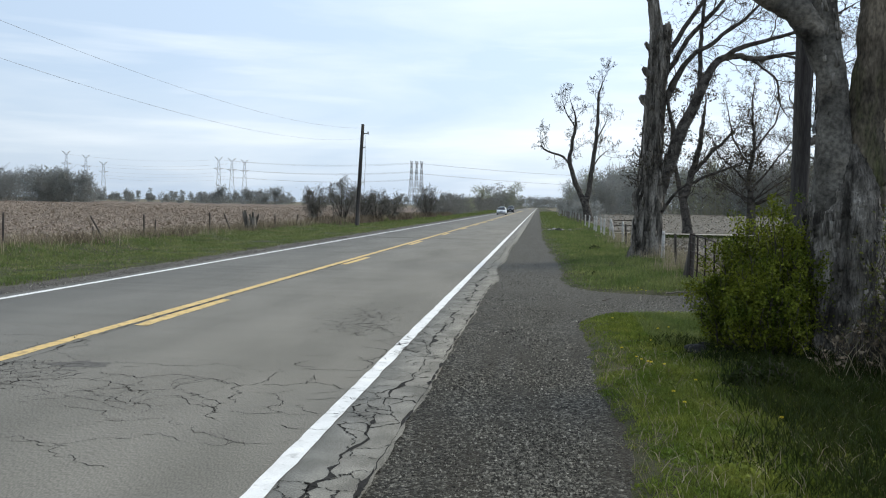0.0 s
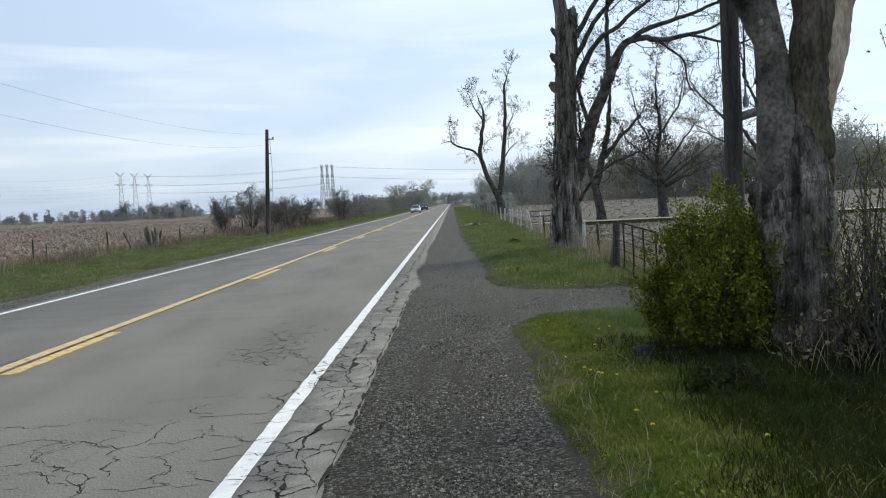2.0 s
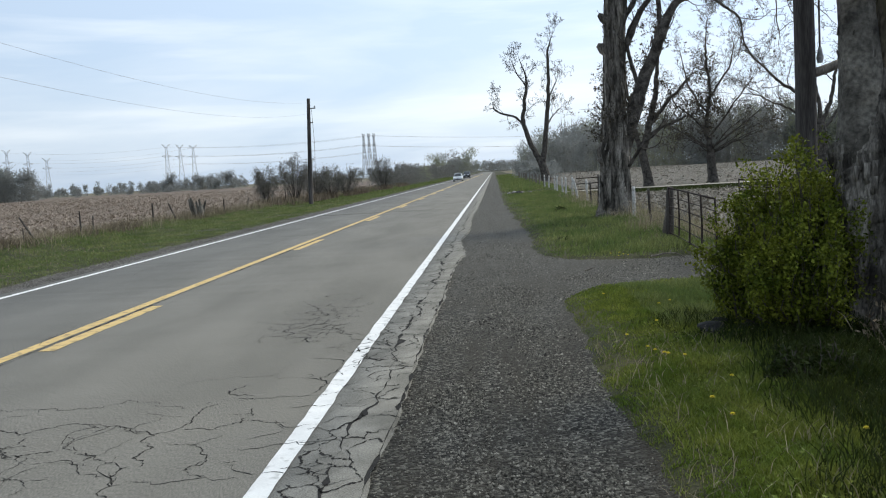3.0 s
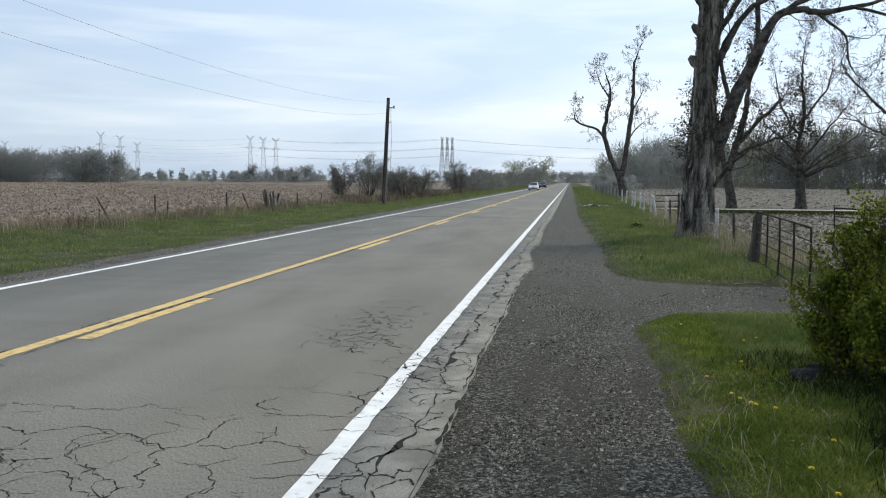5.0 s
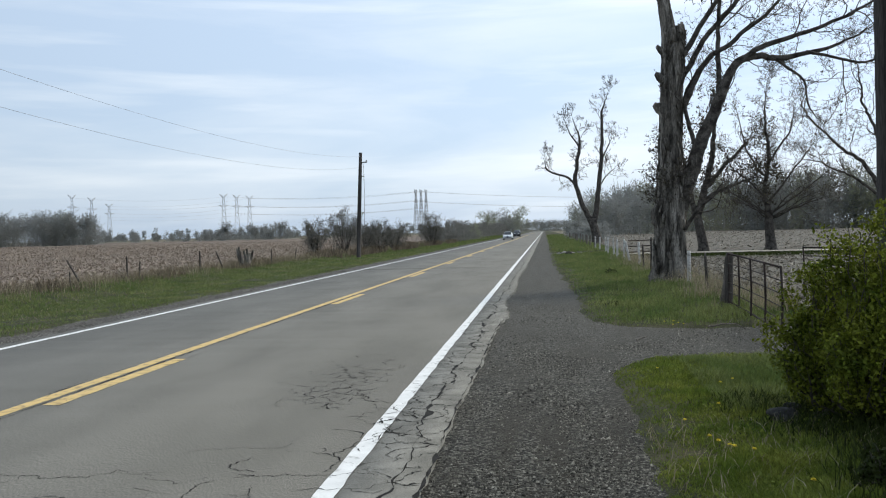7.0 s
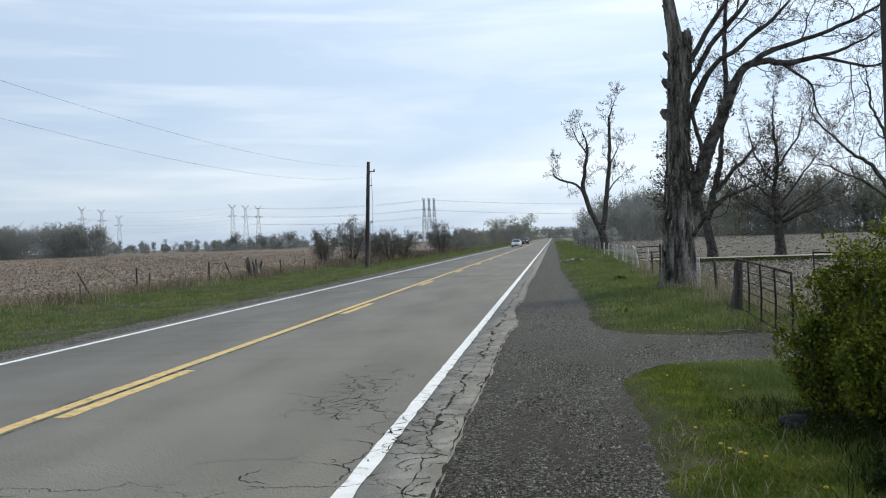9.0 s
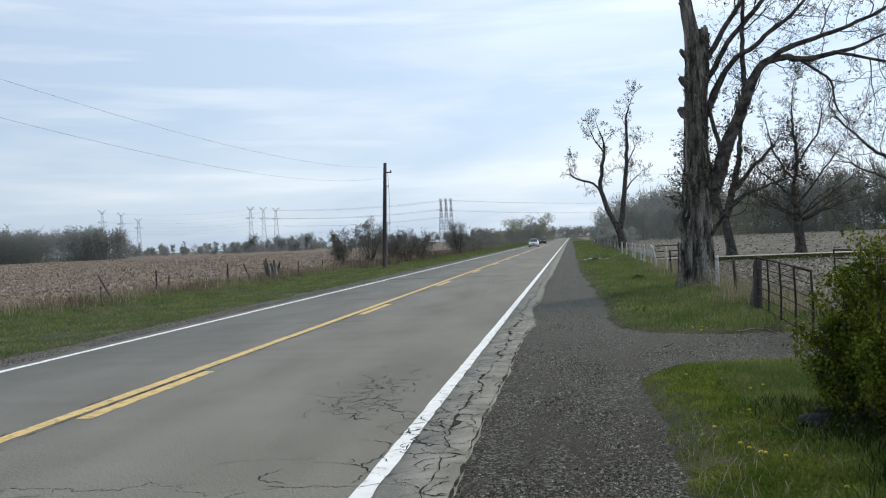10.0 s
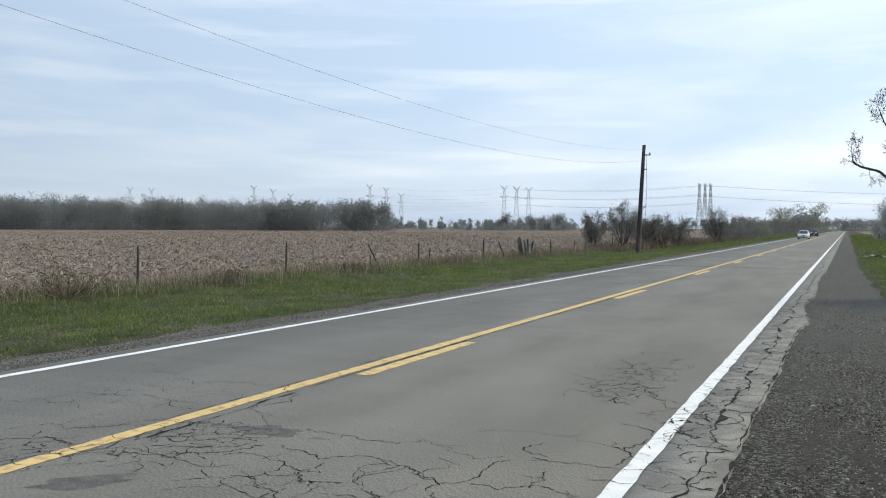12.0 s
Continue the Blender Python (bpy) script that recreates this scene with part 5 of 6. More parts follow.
def leafy_bush(name, x, y, label, rx, ry, h, shoots, per, size, seed, leaf, twig=M_TWIG, base_clear=0.15, category="bush"):
    """Upright shoots from one root, leaves along the outer part of each."""
    rng = np.random.default_rng(seed)
    root = thing(name, x, y, 0, label, category)
    stems, spots = Tubes(), []
    for _ in range(shoots):
        a, u = rng.uniform(0, 6.28), math.sqrt(rng.random())
        reach = 0.9 + 0.25 * math.sin(3 * a + seed) + 0.15 * math.sin(7 * a)
        tall = 1.0 + (0.26 if rng.random() < 0.14 else 0.0)
        top = np.array([rx * u * reach * math.cos(a), ry * u * reach * math.sin(a), h * (1.02 - 0.62 * u ** 2.2) * rng.uniform(0.60, 1.13) * tall])
        foot = np.array([0.25 * rx * math.cos(a) * rng.random(), 0.25 * ry * math.sin(a) * rng.random(), 0.0])
        mid = foot * 0.4 + top * 0.6 + np.array([0.1 * rx * math.cos(a), 0.1 * ry * math.sin(a), -0.08 * h])
        line = curve_points([(*foot, 0.012), (*mid, 0.008), (*top, 0.003)], 9)
        line[1:, :3] += rng.normal(size=(8, 3)) * 0.02 * h
        stems.add(line[:, :3], line[:, 3], 3)
        node = 8.0 - 6.0 * rng.random(6) ** 1.3
        q = np.clip(node[rng.integers(0, 6, per)] + rng.normal(size=per) * 0.12, 2.0, 7.99)
        i = np.minimum(q.astype(int), 7)
        p = line[i, :3] + (line[i + 1, :3] - line[i, :3]) * (q - i)[:, None]
        p = p + rng.normal(size=p.shape) * 0.027 * h
        spots.append(p[p[:, 2] > base_clear * h * rng.random(len(p))])
    put("cane", stems.mesh(name + "_stems", twig), root)
    sp = np.concatenate(spots)
    v, f = flakes(sp, size, rng, 0.62, up=0.5)
    put("foliage", mesh_np(name + "_foliage", v, f, leaf), root, "small fresh leaves")
    return root


leafy_bush("leafy_bush", 7.78, 10.05, "dense yellow-green leafy bush beside the old trunk", 0.84, 0.78, 1.50, 360, 210, 0.036, 120, M_LEAF, base_clear=0.2)
leafy_bush("leafy_bush", 8.95, 8.75, "thin olive bramble bush with bare canes", 0.65, 0.55, 2.3, 110, 24, 0.035, 121, M_LEAF_B, base_clear=0.4)
leafy_bush("dead_weeds", 8.45, 9.05, "tangle of dead brown stalks at the foot of the trunk", 0.55, 0.42, 0.6, 70, 8, 0.05, 123, M_DEADWEED, M_TWIG, 0.2, "weeds")
leafy_bush("leafy_bush", 8.72, 9.2, "sparse olive shoots in front of the old trunk", 0.42, 0.35, 1.7, 60, 26, 0.035, 124, M_LEAF_B, base_clear=0.3)
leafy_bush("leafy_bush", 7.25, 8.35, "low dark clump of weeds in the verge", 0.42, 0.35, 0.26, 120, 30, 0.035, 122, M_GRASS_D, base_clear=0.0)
for x, y, s in ((6.45, 20.5, 0.13), (7.4, 33.0, 0.18)):
    leafy_bush("weed_clump", x, y, "low dark weed clump in the grass", s * 1.4, s * 1.2, s, 30, 20, 0.04, int(x * 100), M_GRASS_D, base_clear=0.0, category="weeds")

# wooden utility pole behind the old tree
pole_r = thing("utility_pole", 8.66, 12.2, 0, "short dark wooden utility pole beside the old tree", "utility pole")
t = Tubes()
t.add([(0, 0, -0.1), (0.0, 0, 2.5), (-0.02, 0, 4.4), (-0.02, 0, 4.55)], [0.125, 0.115, 0.108, 0.10], 14, 0.02, CR)
put("pole", t.mesh("pole", M_POLE), pole_r)
t = Tubes()
t.add([(0.08, 0, 2.60), (0.28, 0, 2.66), (0.5, 0, 2.74)], [0.055, 0.055, 0.05], 10)
put("bracket", t.mesh("bracket", M_POSTWOOD), pole_r, "short grey wooden bracket")
bar([(0.16, 0, 4.0), (0.165, 0, 3.4), (0.17, 0, 2.76)], 0.012, 6, M_WIRE, "rod", pole_r)
t = Tubes()
t.add([(0.17, 0, 2.72), (0.17, 0, 2.78), (0.17, 0, 2.84), (0.17, 0, 2.90)], [0.03, 0.045, 0.03, 0.02], 8)
put("insulator", t.mesh("insulator", M_CERAMIC), pole_r)


def steel_gate(x0, y0, x1, y1, height, drop, label):
    """A tubular field gate, sagging a little; built along its own x."""
    ln = math.hypot(x1 - x0, y1 - y0)
    g = thing("field_gate", x0, y0, 0.06, label, "gate", "", "", math.degrees(math.atan2(y1 - y0, x1 - x0)))
    n_rail = 6
    for k in range(n_rail):
        z = 0.10 + (height - 0.10) * k / (n_rail - 1)
        bar([(0, 0, z), (ln * 0.33, 0.03, z - drop * 0.3), (ln * 0.66, 0.03, z - drop * 0.7), (ln, 0, z - drop)], 0.017 if k in (0, n_rail - 1) else 0.010, 6, M_RUST, "rail", g)
    for k in range(5):
        u = k / 4
        bar([(u * ln, 0, 0.08 - drop * u), (u * ln + 0.02, 0.01, height / 2 - drop * u), (u * ln, 0, height + 0.02 - drop * u)], 0.018, 6, M_RUST, "upright", g)
    return g


steel_gate(8.62, 19.75, 8.36, 15.15, 1.04, 0.05, "rusty tubular steel field gate, closed across the entrance")
steel_gate(10.9, 22.6, 12.9, 19.6, 1.06, 0.06, "second rusty steel gate leaf standing in the stubble")


def fence_post(x, y, h, r, material, label, group, lean=(0.0, 0.0), seed=0, square=False):
    rng = np.random.default_rng(seed + abs(int(x * 31 + y * 17)))
    p = thing("fence_post", x, y, 0, label, "fence post", group)
    t = Tubes()
    z = np.array([-0.15, 0.15, h * 0.5, h * 0.9, h])
    t.add(np.stack([lean[0] * z / h, lean[1] * z / h, z], -1), r * np.array([1.05, 1.0, 0.97, 0.93, 0.72]), 4 if square else 8, 0.05, rng)
    put("post", t.mesh("post", material, not square), p)
    return p


fence_post(8.66, 19.95, 1.12, 0.085, M_DARKPOST, "dark leaning wooden gate post", "right fence posts", (0.02, -0.05))
fence_post(8.60, 20.35, 1.02, 0.05, M_POSTWOOD, "grey wooden brace post behind the gate post", "right fence posts", (0.12, -0.3))
for k, (y, h, ln) in enumerate(((26.4, 0.98, 0.0), (38.2, 1.05, -0.02), (41.5, 1.05, -0.2), (45.2, 1.08, 0.02), (48.0, 1.05, 0.0), (51.2, 1.05, -0.03), (54.5, 1.08, 0.02), (57.5, 1.05, 0.0), (63.5, 1.05, 0.05), (67.0, 1.05, 0))):
    fence_post(8.95 + 0.05 * math.sin(y), y, h, 0.055, M_WHITEPOST, "chalky white-painted fence post in dry grass", "white fence posts", (ln, 0), k)
for k, (y, h, ln) in enumerate(((21.6, 0.95, 0.06), (23.3, 1.0, -0.05), (30.2, 1.0, 0.0), (33.0, 1.05, 0.05), (35.6, 1.0, -0.04))):
    fence_post(8.85 + 0.07 * math.sin(3 * y), y, h, 0.035, M_DARKPOST, "thin dark wooden fence stake", "right fence posts", (ln, 0), k)
for k in range(14):
    fence_post(9.1 + 0.1 * math.sin(5 * k), 71 + 5.5 * k, 1.05, 0.07, M_POSTWOOD, "grey weathered fence post far along the road", "right fence posts", (0.05 * math.sin(9 * k), 0), k)


def wire_run(name, pts, zs, label, r=0.004, sag=0.03):
    w = thing(name, pts[0][0], pts[0][1], 0, label, "wire fence")
    for z in zs:
        t = Tubes()
        line = []
        for (xa, ya), (xb, yb) in zip(pts, pts[1:]):
            for u in (0, 0.33, 0.66):
                line.append((xa + (xb - xa) * u - pts[0][0], ya + (yb - ya) * u - pts[0][1], z - sag * 4 * u * (1 - u)))
        line.append((pts[-1][0] - pts[0][0], pts[-1][1] - pts[0][1], z))
        t.add(line, np.full(len(line), r), 3)
        put("wire", t.mesh("wire", M_WIRE), w)
    return w


wire_run("wire_fence", [(8.66, 19.95), (8.85, 21.6), (8.85, 23.3), (8.95, 26.4), (8.85, 30.2), (8.9, 33.0), (8.85, 35.6), (8.95, 38.2), (8.95, 45.2), (8.95, 57.5)], (0.3, 0.5, 0.7, 0.88),
         "rusty strand wire fence between the posts")
# weathered rails of the small paddock beyond the white posts
for k in range(3):
    bar([(9.1, 44.0 + 0, 0.45 + 0.28 * k), (10.3, 44.8, 0.46 + 0.28 * k), (11.5, 45.5, 0.43 + 0.28 * k)], 0.03, 6, M_RUST, "paddock_rail", None,).name = "paddock_rail"
for ob in [o for o in scene.objects if o.name.startswith("paddock_rail")]:
    tagged(ob, "dark pipe rail of an old paddock fence", "rail", "paddock rails")
for k, (x, y) in enumerate(((10.3, 44.8), (11.5, 45.5))):
    fence_post(x, y, 1.15, 0.05, M_DARKPOST, "dark post of an old paddock fence", "paddock posts", (0, 0), k)


# small things in the verge
M_RUBBLE = mat("pale rubble", (0.15, 0.145, 0.13), (0.30, 0.29, 0.265), rough=0.9, scale=6, fine=50, bump=0.5)


def stone(x, y, r, label, seed, z=0.0, material=M_ROCK):
    bm = bmesh.new()
    bmesh.ops.create_icosphere(bm, subdivisions=3, radius=r)
    for v in bm.verts:
        v.co *= 1 + 0.28 * noise.noise(v.co / r * 1.1 + Vector((seed, 0, 0)))
        v.co.z *= 0.6
    me = bpy.data.meshes.new("field_stone")
    bm.to_mesh(me)
    bm.free()
    me.materials.append(material)
    ob = put("field_stone", me)
    ob.matrix_basis = pose(x, y, z + r * 0.35, 0, 0, seed * 40)
    return tagged(ob, label, "stone")


stone(6.98, 10.1, 0.13, "dark rounded field stone half hidden in the grass", 2, 0.02)
stone(7.12, 10.35, 0.10, "small dark stone beside a larger one", 5, 0.03)
# added dark lump that stands for the shaded hollow of the culvert
stone(6.55, 56.2, 0.26, "dark stone standing in for the shaded culvert hollow", 7, -0.02)
for x, y, r in ((5.9, 56.5, 0.13), (6.25, 57.0, 0.2), (6.8, 56.7, 0.15), (7.3, 57.1, 0.13)):
    stone(x, y, r, "pale rubble stone at the culvert", int(x * 10), 0.02, M_RUBBLE)
rng = np.random.default_rng(130)
for k, (x, y, ln, a) in enumerate(((7.6, 16.5, 0.75, 0.3), (7.25, 10.2, 0.5, -0.5), (7.2, 10.05, 0.55, 0.4), (7.7, 9.3, 0.6, 1.2), (6.3, 14.9, 0.2, 0.8), (8.0, 8.6, 0.7, -0.9))):
    pts, rr = branch(rng, (0, 0, 0.02), (math.cos(a), math.sin(a), 0.12), ln, 0.016, 0.006, 7, 0.16, -0.02)
    t = Tubes()
    t.add(pts, rr, 6)
    q = pts[3]
    b2, r2 = branch(rng, q, (math.cos(a + 0.8), math.sin(a + 0.8), 0.3), ln * 0.35, 0.008, 0.004, 5, 0.2, 0)
    t.add(b2, r2, 4)
    ob = put("fallen_stick", t.mesh("fallen_stick", M_POSTWOOD))
    ob.matrix_basis = pose(x, y, 0.04)
    tagged(ob, "grey fallen stick lying on the ground", "stick", "fallen sticks")


def dandelion(seed):
    rng = np.random.default_rng(seed)
    root = thing("dandelion", 0, 0, -5, "yellow dandelion flower in the grass", "flower", "dandelions")
    t = Tubes()
    t.add([(0, 0, 0), (0.005, 0, 0.06), (0.01, 0, 0.12)], [0.002, 0.002, 0.002], 4)
    put("stem", t.mesh("stem", M_GRASS), root)
    a = rng.uniform(0, 6.28, 60)
    p = np.column_stack([0.01 + 0 * a, 0 * a, 0.118 + 0 * a])
    d = np.stack([np.cos(a), np.sin(a), rng.uniform(0.1, 1.2, 60)], -1)
    d = d / np.linalg.norm(d, axis=1, keepdims=True) * 0.017
    s = np.stack([-np.sin(a), np.cos(a), 0 * a], -1) * 0.0035
    v = np.stack([p, p + d - s, p + d + s], 1).reshape(-1, 3)
    put("flower", mesh_np("flower", v, np.arange(180).reshape(-1, 3), M_DANDELION), root)
    return root


proto = dandelion(140)
spots = [(6.18, 9.14), (6.22, 9.0), (6.28, 8.88), (6.31, 8.84), (6.43, 8.79), (6.61, 8.15), (6.31, 7.56), (6.2, 12.08), (6.71, 11.34), (6.34, 7.2), (6.9, 11.6), (6.1, 9.6), (6.5, 10.3),
         (7.0, 6.9), (7.1, 16.9), (7.2, 17.0), (7.28, 16.95), (7.15, 17.1), (7.0, 17.05)]
for k, (x, y) in enumerate(spots):
    m = pose(x, y, float(verge_right_z(np.array(x), np.array(y))), 0, 0, 47 * k)
    if k == 0:
        proto.matrix_basis = m
    else:
        copy_thing(proto, m)

# ---- left side: pole, wires, fence, hedge ----
pole_l = thing("utility_pole", -8.75, 62.5, 0, "tall leaning wooden utility pole with a small crossarm", "utility pole")
t = Tubes()
t.add([(0, 0, -0.2), (0.1, 0, 2.5), (0.22, 0, 5), (0.35, 0, 7.7)], [0.17, 0.155, 0.14, 0.12], 12, 0.02, CR)
put("pole", t.mesh("pole", M_POLE), pole_l)
bar([(0.3, -0.05, 6.95), (0.55, -0.1, 6.98), (0.85, -0.15, 6.95)], 0.04, 6, M_POLE, "crossarm", pole_l)
bar([(0.32, -0.05, 5.9), (0.6, -0.1, 5.95)], 0.035, 6, M_POLE, "bracket", pole_l)
t = Tubes()
t.add([(0.8, -0.15, 6.95), (0.8, -0.15, 7.05), (0.8, -0.15, 7.15)], [0.05, 0.07, 0.03], 8)
put("insulator", t.mesh("insulator", M_CERAMIC), pole_l)
bar([(0.55, -0.1, 6.95), (0.6, -0.1, 4.5), (0.5, -0.1, 2.0)], 0.012, 4, M_WIRE, "guy_wire", pole_l)
pole_b = thing("utility_pole", -8.6, 0.0, 0, "wooden utility pole beside the far lane", "utility pole")
t = Tubes()
t.add([(0, 0, -0.2), (0.0, 0, 4), (0.0, 0, 7.8)], [0.17, 0.15, 0.12], 12, 0.02, CR)
put("pole", t.mesh("pole", M_POLE), pole_b)
for z0, sag, x0 in ((7.4, 1.5, -8.45), (6.6, 1.65, -8.5)):
    u = np.linspace(0, 1, 40)
    t = Tubes()
    t.add(np.stack([x0 + 0 * u, 62.5 * u, z0 - 4 * sag * u * (1 - u)], -1), np.full(40, 0.005), 4)
    tagged(put("overhead_wire", t.mesh("overhead_wire", M_CABLE)), "thin sagging overhead wire between poles", "wire", "roadside wires")

for k, (x, y, h, lx, r) in enumerate(((-12.0, 18.7, 1.15, 0.02, 0.045), (-12.0, 25.1, 1.15, 0.03, 0.045), (-12.15, 31.5, 0.95, -0.55, 0.05), (-12.3, 31.0, 0.55, 0.0, 0.035), (-12.0, 34.6, 1.0, 0.0, 0.05),
                                      (-11.9, 35.4, 0.75, 0.05, 0.04), (-11.5, 40.6, 1.05, 0.0, 0.06), (-11.5, 43.5, 0.95, -0.4, 0.06), (-11.5, 51.0, 0.9, 0.0, 0.05), (-12.1, 12.5, 1.1, 0.0, 0.045),
                                      (-11.6, 56.0, 0.8, 0.1, 0.05), (-11.8, 67.0, 0.9, 0.0, 0.05))):
    fence_post(x, y, h, r * 0.75, M_DARKPOST, "dark weathered fence post at the field edge", "field edge posts", (lx, 0.0), k)
wire_run("wire_fence", [(-12.0, 12.5), (-12.0, 18.7), (-12.0, 25.1), (-12.1, 31.5), (-12.0, 34.6), (-11.5, 40.6), (-11.5, 51.0), (-11.6, 56.0)], (0.45, 0.8), "thin wire fence along the stubble field", 0.003)
# broken stump with upright splinters
stump = thing("broken_stump", -11.3, 46.0, 0, "broken dark stump with splintered upright shoots", "stump")
rng = np.random.default_rng(141)
for k in range(9):
    a = rng.uniform(0, 6.28)
    pts, rr = branch(rng, (0.18 * math.cos(a), 0.18 * math.sin(a), -0.05), (0.3 * math.cos(a), 0.35 * math.sin(a), 1.0), rng.uniform(0.6, 1.25), 0.11, 0.05, 5, 0.08, 0.05)
    t = Tubes()
    t.add(pts, rr, 7, 0.1, rng)
    put("splinter", t.mesh("splinter", M_BARK), stump)


def bare_shrub(x, y, h, w, seed, label, buds=0.25):
    rng = np.random.default_rng(seed)
    limbs = [[(0, 0, -0.05, 0.10), (0, 0, 0.2, 0.08), (0, 0, 0.4, 0.05)]]
    for k in range(18):
        a = 6.28 * k / 18 + rng.normal() * 0.3
        wk = 0.86 * w * (0.35 + 0.75 * math.sqrt(rng.random()))
        top = h * (0.97 - 0.50 * (wk / w) ** 2) * rng.uniform(0.72, 1.05)
        limbs.append([(0.1 * math.cos(a), 0.1 * math.sin(a), 0.0, 0.034), (0.28 * wk * math.cos(a), 0.28 * wk * math.sin(a), top * 0.42, 0.020),
                      (0.5 * wk * math.cos(a), 0.5 * wk * math.sin(a), top * 0.8, 0.012), (0.54 * wk * math.cos(a), 0.54 * wk * math.sin(a), top, 0.01)])
    return make_tree("bare_shrub", x, y, label, limbs, h * 0.22, 3, 10, seed, bark=M_LIMB, twig=M_TWIG_S, min_r=0.007, leaf=M_TWIG_S, leaf_size=0.2, leaf_share=0.04 + 0.16 * buds, sides=6,
                     group="roadside shrubs", category="shrub", wander=0.3, lift=0.05, start=0.2, leaf_aspect=0.07)


bare_shrub(-12.7, 64.5, 2.9, 1.7, 151, "thin bare shrub in the roadside hedge")
bare_shrub(-12.2, 72.0, 4.5, 3.0, 152, "tall bare rounded shrub in the roadside hedge", 0.12)
bare_shrub(-11.4, 76.0, 3.3, 2.6, 153, "dense bare shrub beside the utility pole", 0.5)
bare_shrub(-10.4, 78.5, 3.2, 2.6, 154, "dense bare shrub beside the utility pole", 0.5)
bare_shrub(-9.9, 83.5, 2.9, 2.6, 155, "dense round shrub with closed buds", 0.6)
bare_shrub(-8.9, 104.0, 4.1, 2.9, 156, "round bare shrub near the road", 0.5)


for x, y, w, hh in ((-10.9, 15.6, 1.0, 0.85), (-11.3, 13.8, 0.8, 0.6), (-11.4, 21.5, 0.8, 0.5), (-11.6, 28.5, 0.9, 0.45), (-11.4, 37.5, 0.9, 0.5), (-11.2, 48.5, 1.2, 0.6)):
    leafy_bush("dead_weeds", x, y, "clump of dead brown weeds by the field fence", w, w * 0.8, hh, 90, 7, 0.05, int(y * 10), M_DEADWEED, M_DEADWEED, 0.0, "weeds")


rng = np.random.default_rng(159)
x, y = -9.4 - 3.6 * rng.random(9000), 60 + 70 * rng.random(9000)
keep = np.sin(x * 1.7 + y * 0.35) + 0.6 * np.sin(y * 0.9 - x) + rng.normal(size=9000) * 0.5 > -0.2
x, y = x[keep] + (y[keep] - 60) * 0.02, y[keep]
blades("dry_grass", x, y, x * 0, 0.55 * np.ones(len(x)), 0.05, 0.4, M_DEADWEED, "tall tan dry grass between the roadside shrubs", 160)


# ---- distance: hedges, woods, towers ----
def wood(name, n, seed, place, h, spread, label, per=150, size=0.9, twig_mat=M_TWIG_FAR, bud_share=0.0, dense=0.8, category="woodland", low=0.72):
    """A stand of far trees: thin trunks and crowns of small pieces, with undergrowth."""
    rng = np.random.default_rng(seed)
    trunks, vs, fs, count = Tubes(), [], [], 0
    bud_v, bud_f, bcount = [], [], 0
    for _ in range(n):
        x, y = place(rng)
        hh = h * rng.uniform(low, 1.15)
        sp = spread * rng.uniform(0.7, 1.3)
        lean = rng.normal(size=2) * 0.03 * hh
        trunks.add([(x, y, -0.3), (x + lean[0] * 0.4, y + lean[1] * 0.4, hh * 0.45), (x + lean[0], y + lean[1], hh * 0.95)], [0.014 * hh, 0.009 * hh, 0.002 * hh], 4)
        for _k in range(5):
            a, z = rng.uniform(0, 6.28), hh * rng.uniform(0.3, 0.7)
            trunks.add([(x, y, z), (x + 0.6 * sp * math.cos(a), y + 0.6 * sp * math.sin(a), z + 0.16 * hh), (x + sp * math.cos(a), y + sp * math.sin(a), z + 0.30 * hh)],
                       [0.007 * hh, 0.005 * hh, 0.002 * hh], 3)
        # a crown of several rounded clumps over thinner growth near the ground
        m, k = per, 9
        ca, cu = rng.uniform(0, 6.28, k), rng.random(k) ** 0.5
        cz = rng.uniform(0.34, 0.80, k)
        cw = sp * np.sqrt(np.clip(1 - ((cz - 0.45) / 0.5) ** 2, 0.05, 1)) * 0.75
        mid = np.stack([x + np.cos(ca) * cu * cw, y + np.sin(ca) * cu * cw, cz * hh], -1)
        q = rng.normal(size=(m, 3))
        q *= (rng.random(m) ** 0.4 / (np.linalg.norm(q, axis=1) + 1e-9))[:, None]
        p = mid[rng.integers(0, k, m)] + q * np.array([0.42 * sp, 0.42 * sp, 0.17 * hh])
        g = rng.random(m) < 0.16 + 0.26 * dense
        p[g, 0] = x + rng.normal(size=g.sum()) * sp * 0.55
        p[g, 1] = y + rng.normal(size=g.sum()) * sp * 0.55
        p[g, 2] = hh * 0.45 * rng.random(g.sum())
        v, f = flakes(p, size * 0.62, rng, 0.5, up=0.3)
        if rng.random() < bud_share:
            bud_v.append(v)
            bud_f.append(f + bcount)
            bcount += len(v)
        else:
            vs.append(v)
            fs.append(f + count)
            count += len(v)
    root = thing(name, 0, 0, 0, label, category, "", "stuff")
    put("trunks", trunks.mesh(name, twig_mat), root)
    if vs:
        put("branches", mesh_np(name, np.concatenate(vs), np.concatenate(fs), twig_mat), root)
    if bud_v:
        put("foliage", mesh_np(name, np.concatenate(bud_v), np.concatenate(bud_f), M_BUD), root, "faintly budding crowns")
    return root


def along(a, b, depth, pull=1.0):
    """Places between two points, spread backwards by depth."""
    ax, ay, bx, by = *a, *b
    ln = math.hypot(bx - ax, by - ay)
    nx, ny = (by - ay) / ln, -(bx - ax) / ln

    def place(rng):
        u, d = rng.random(), depth * rng.random() ** pull
        return ax + (bx - ax) * u + nx * d, ay + (by - ay) * u + ny * d
    return place


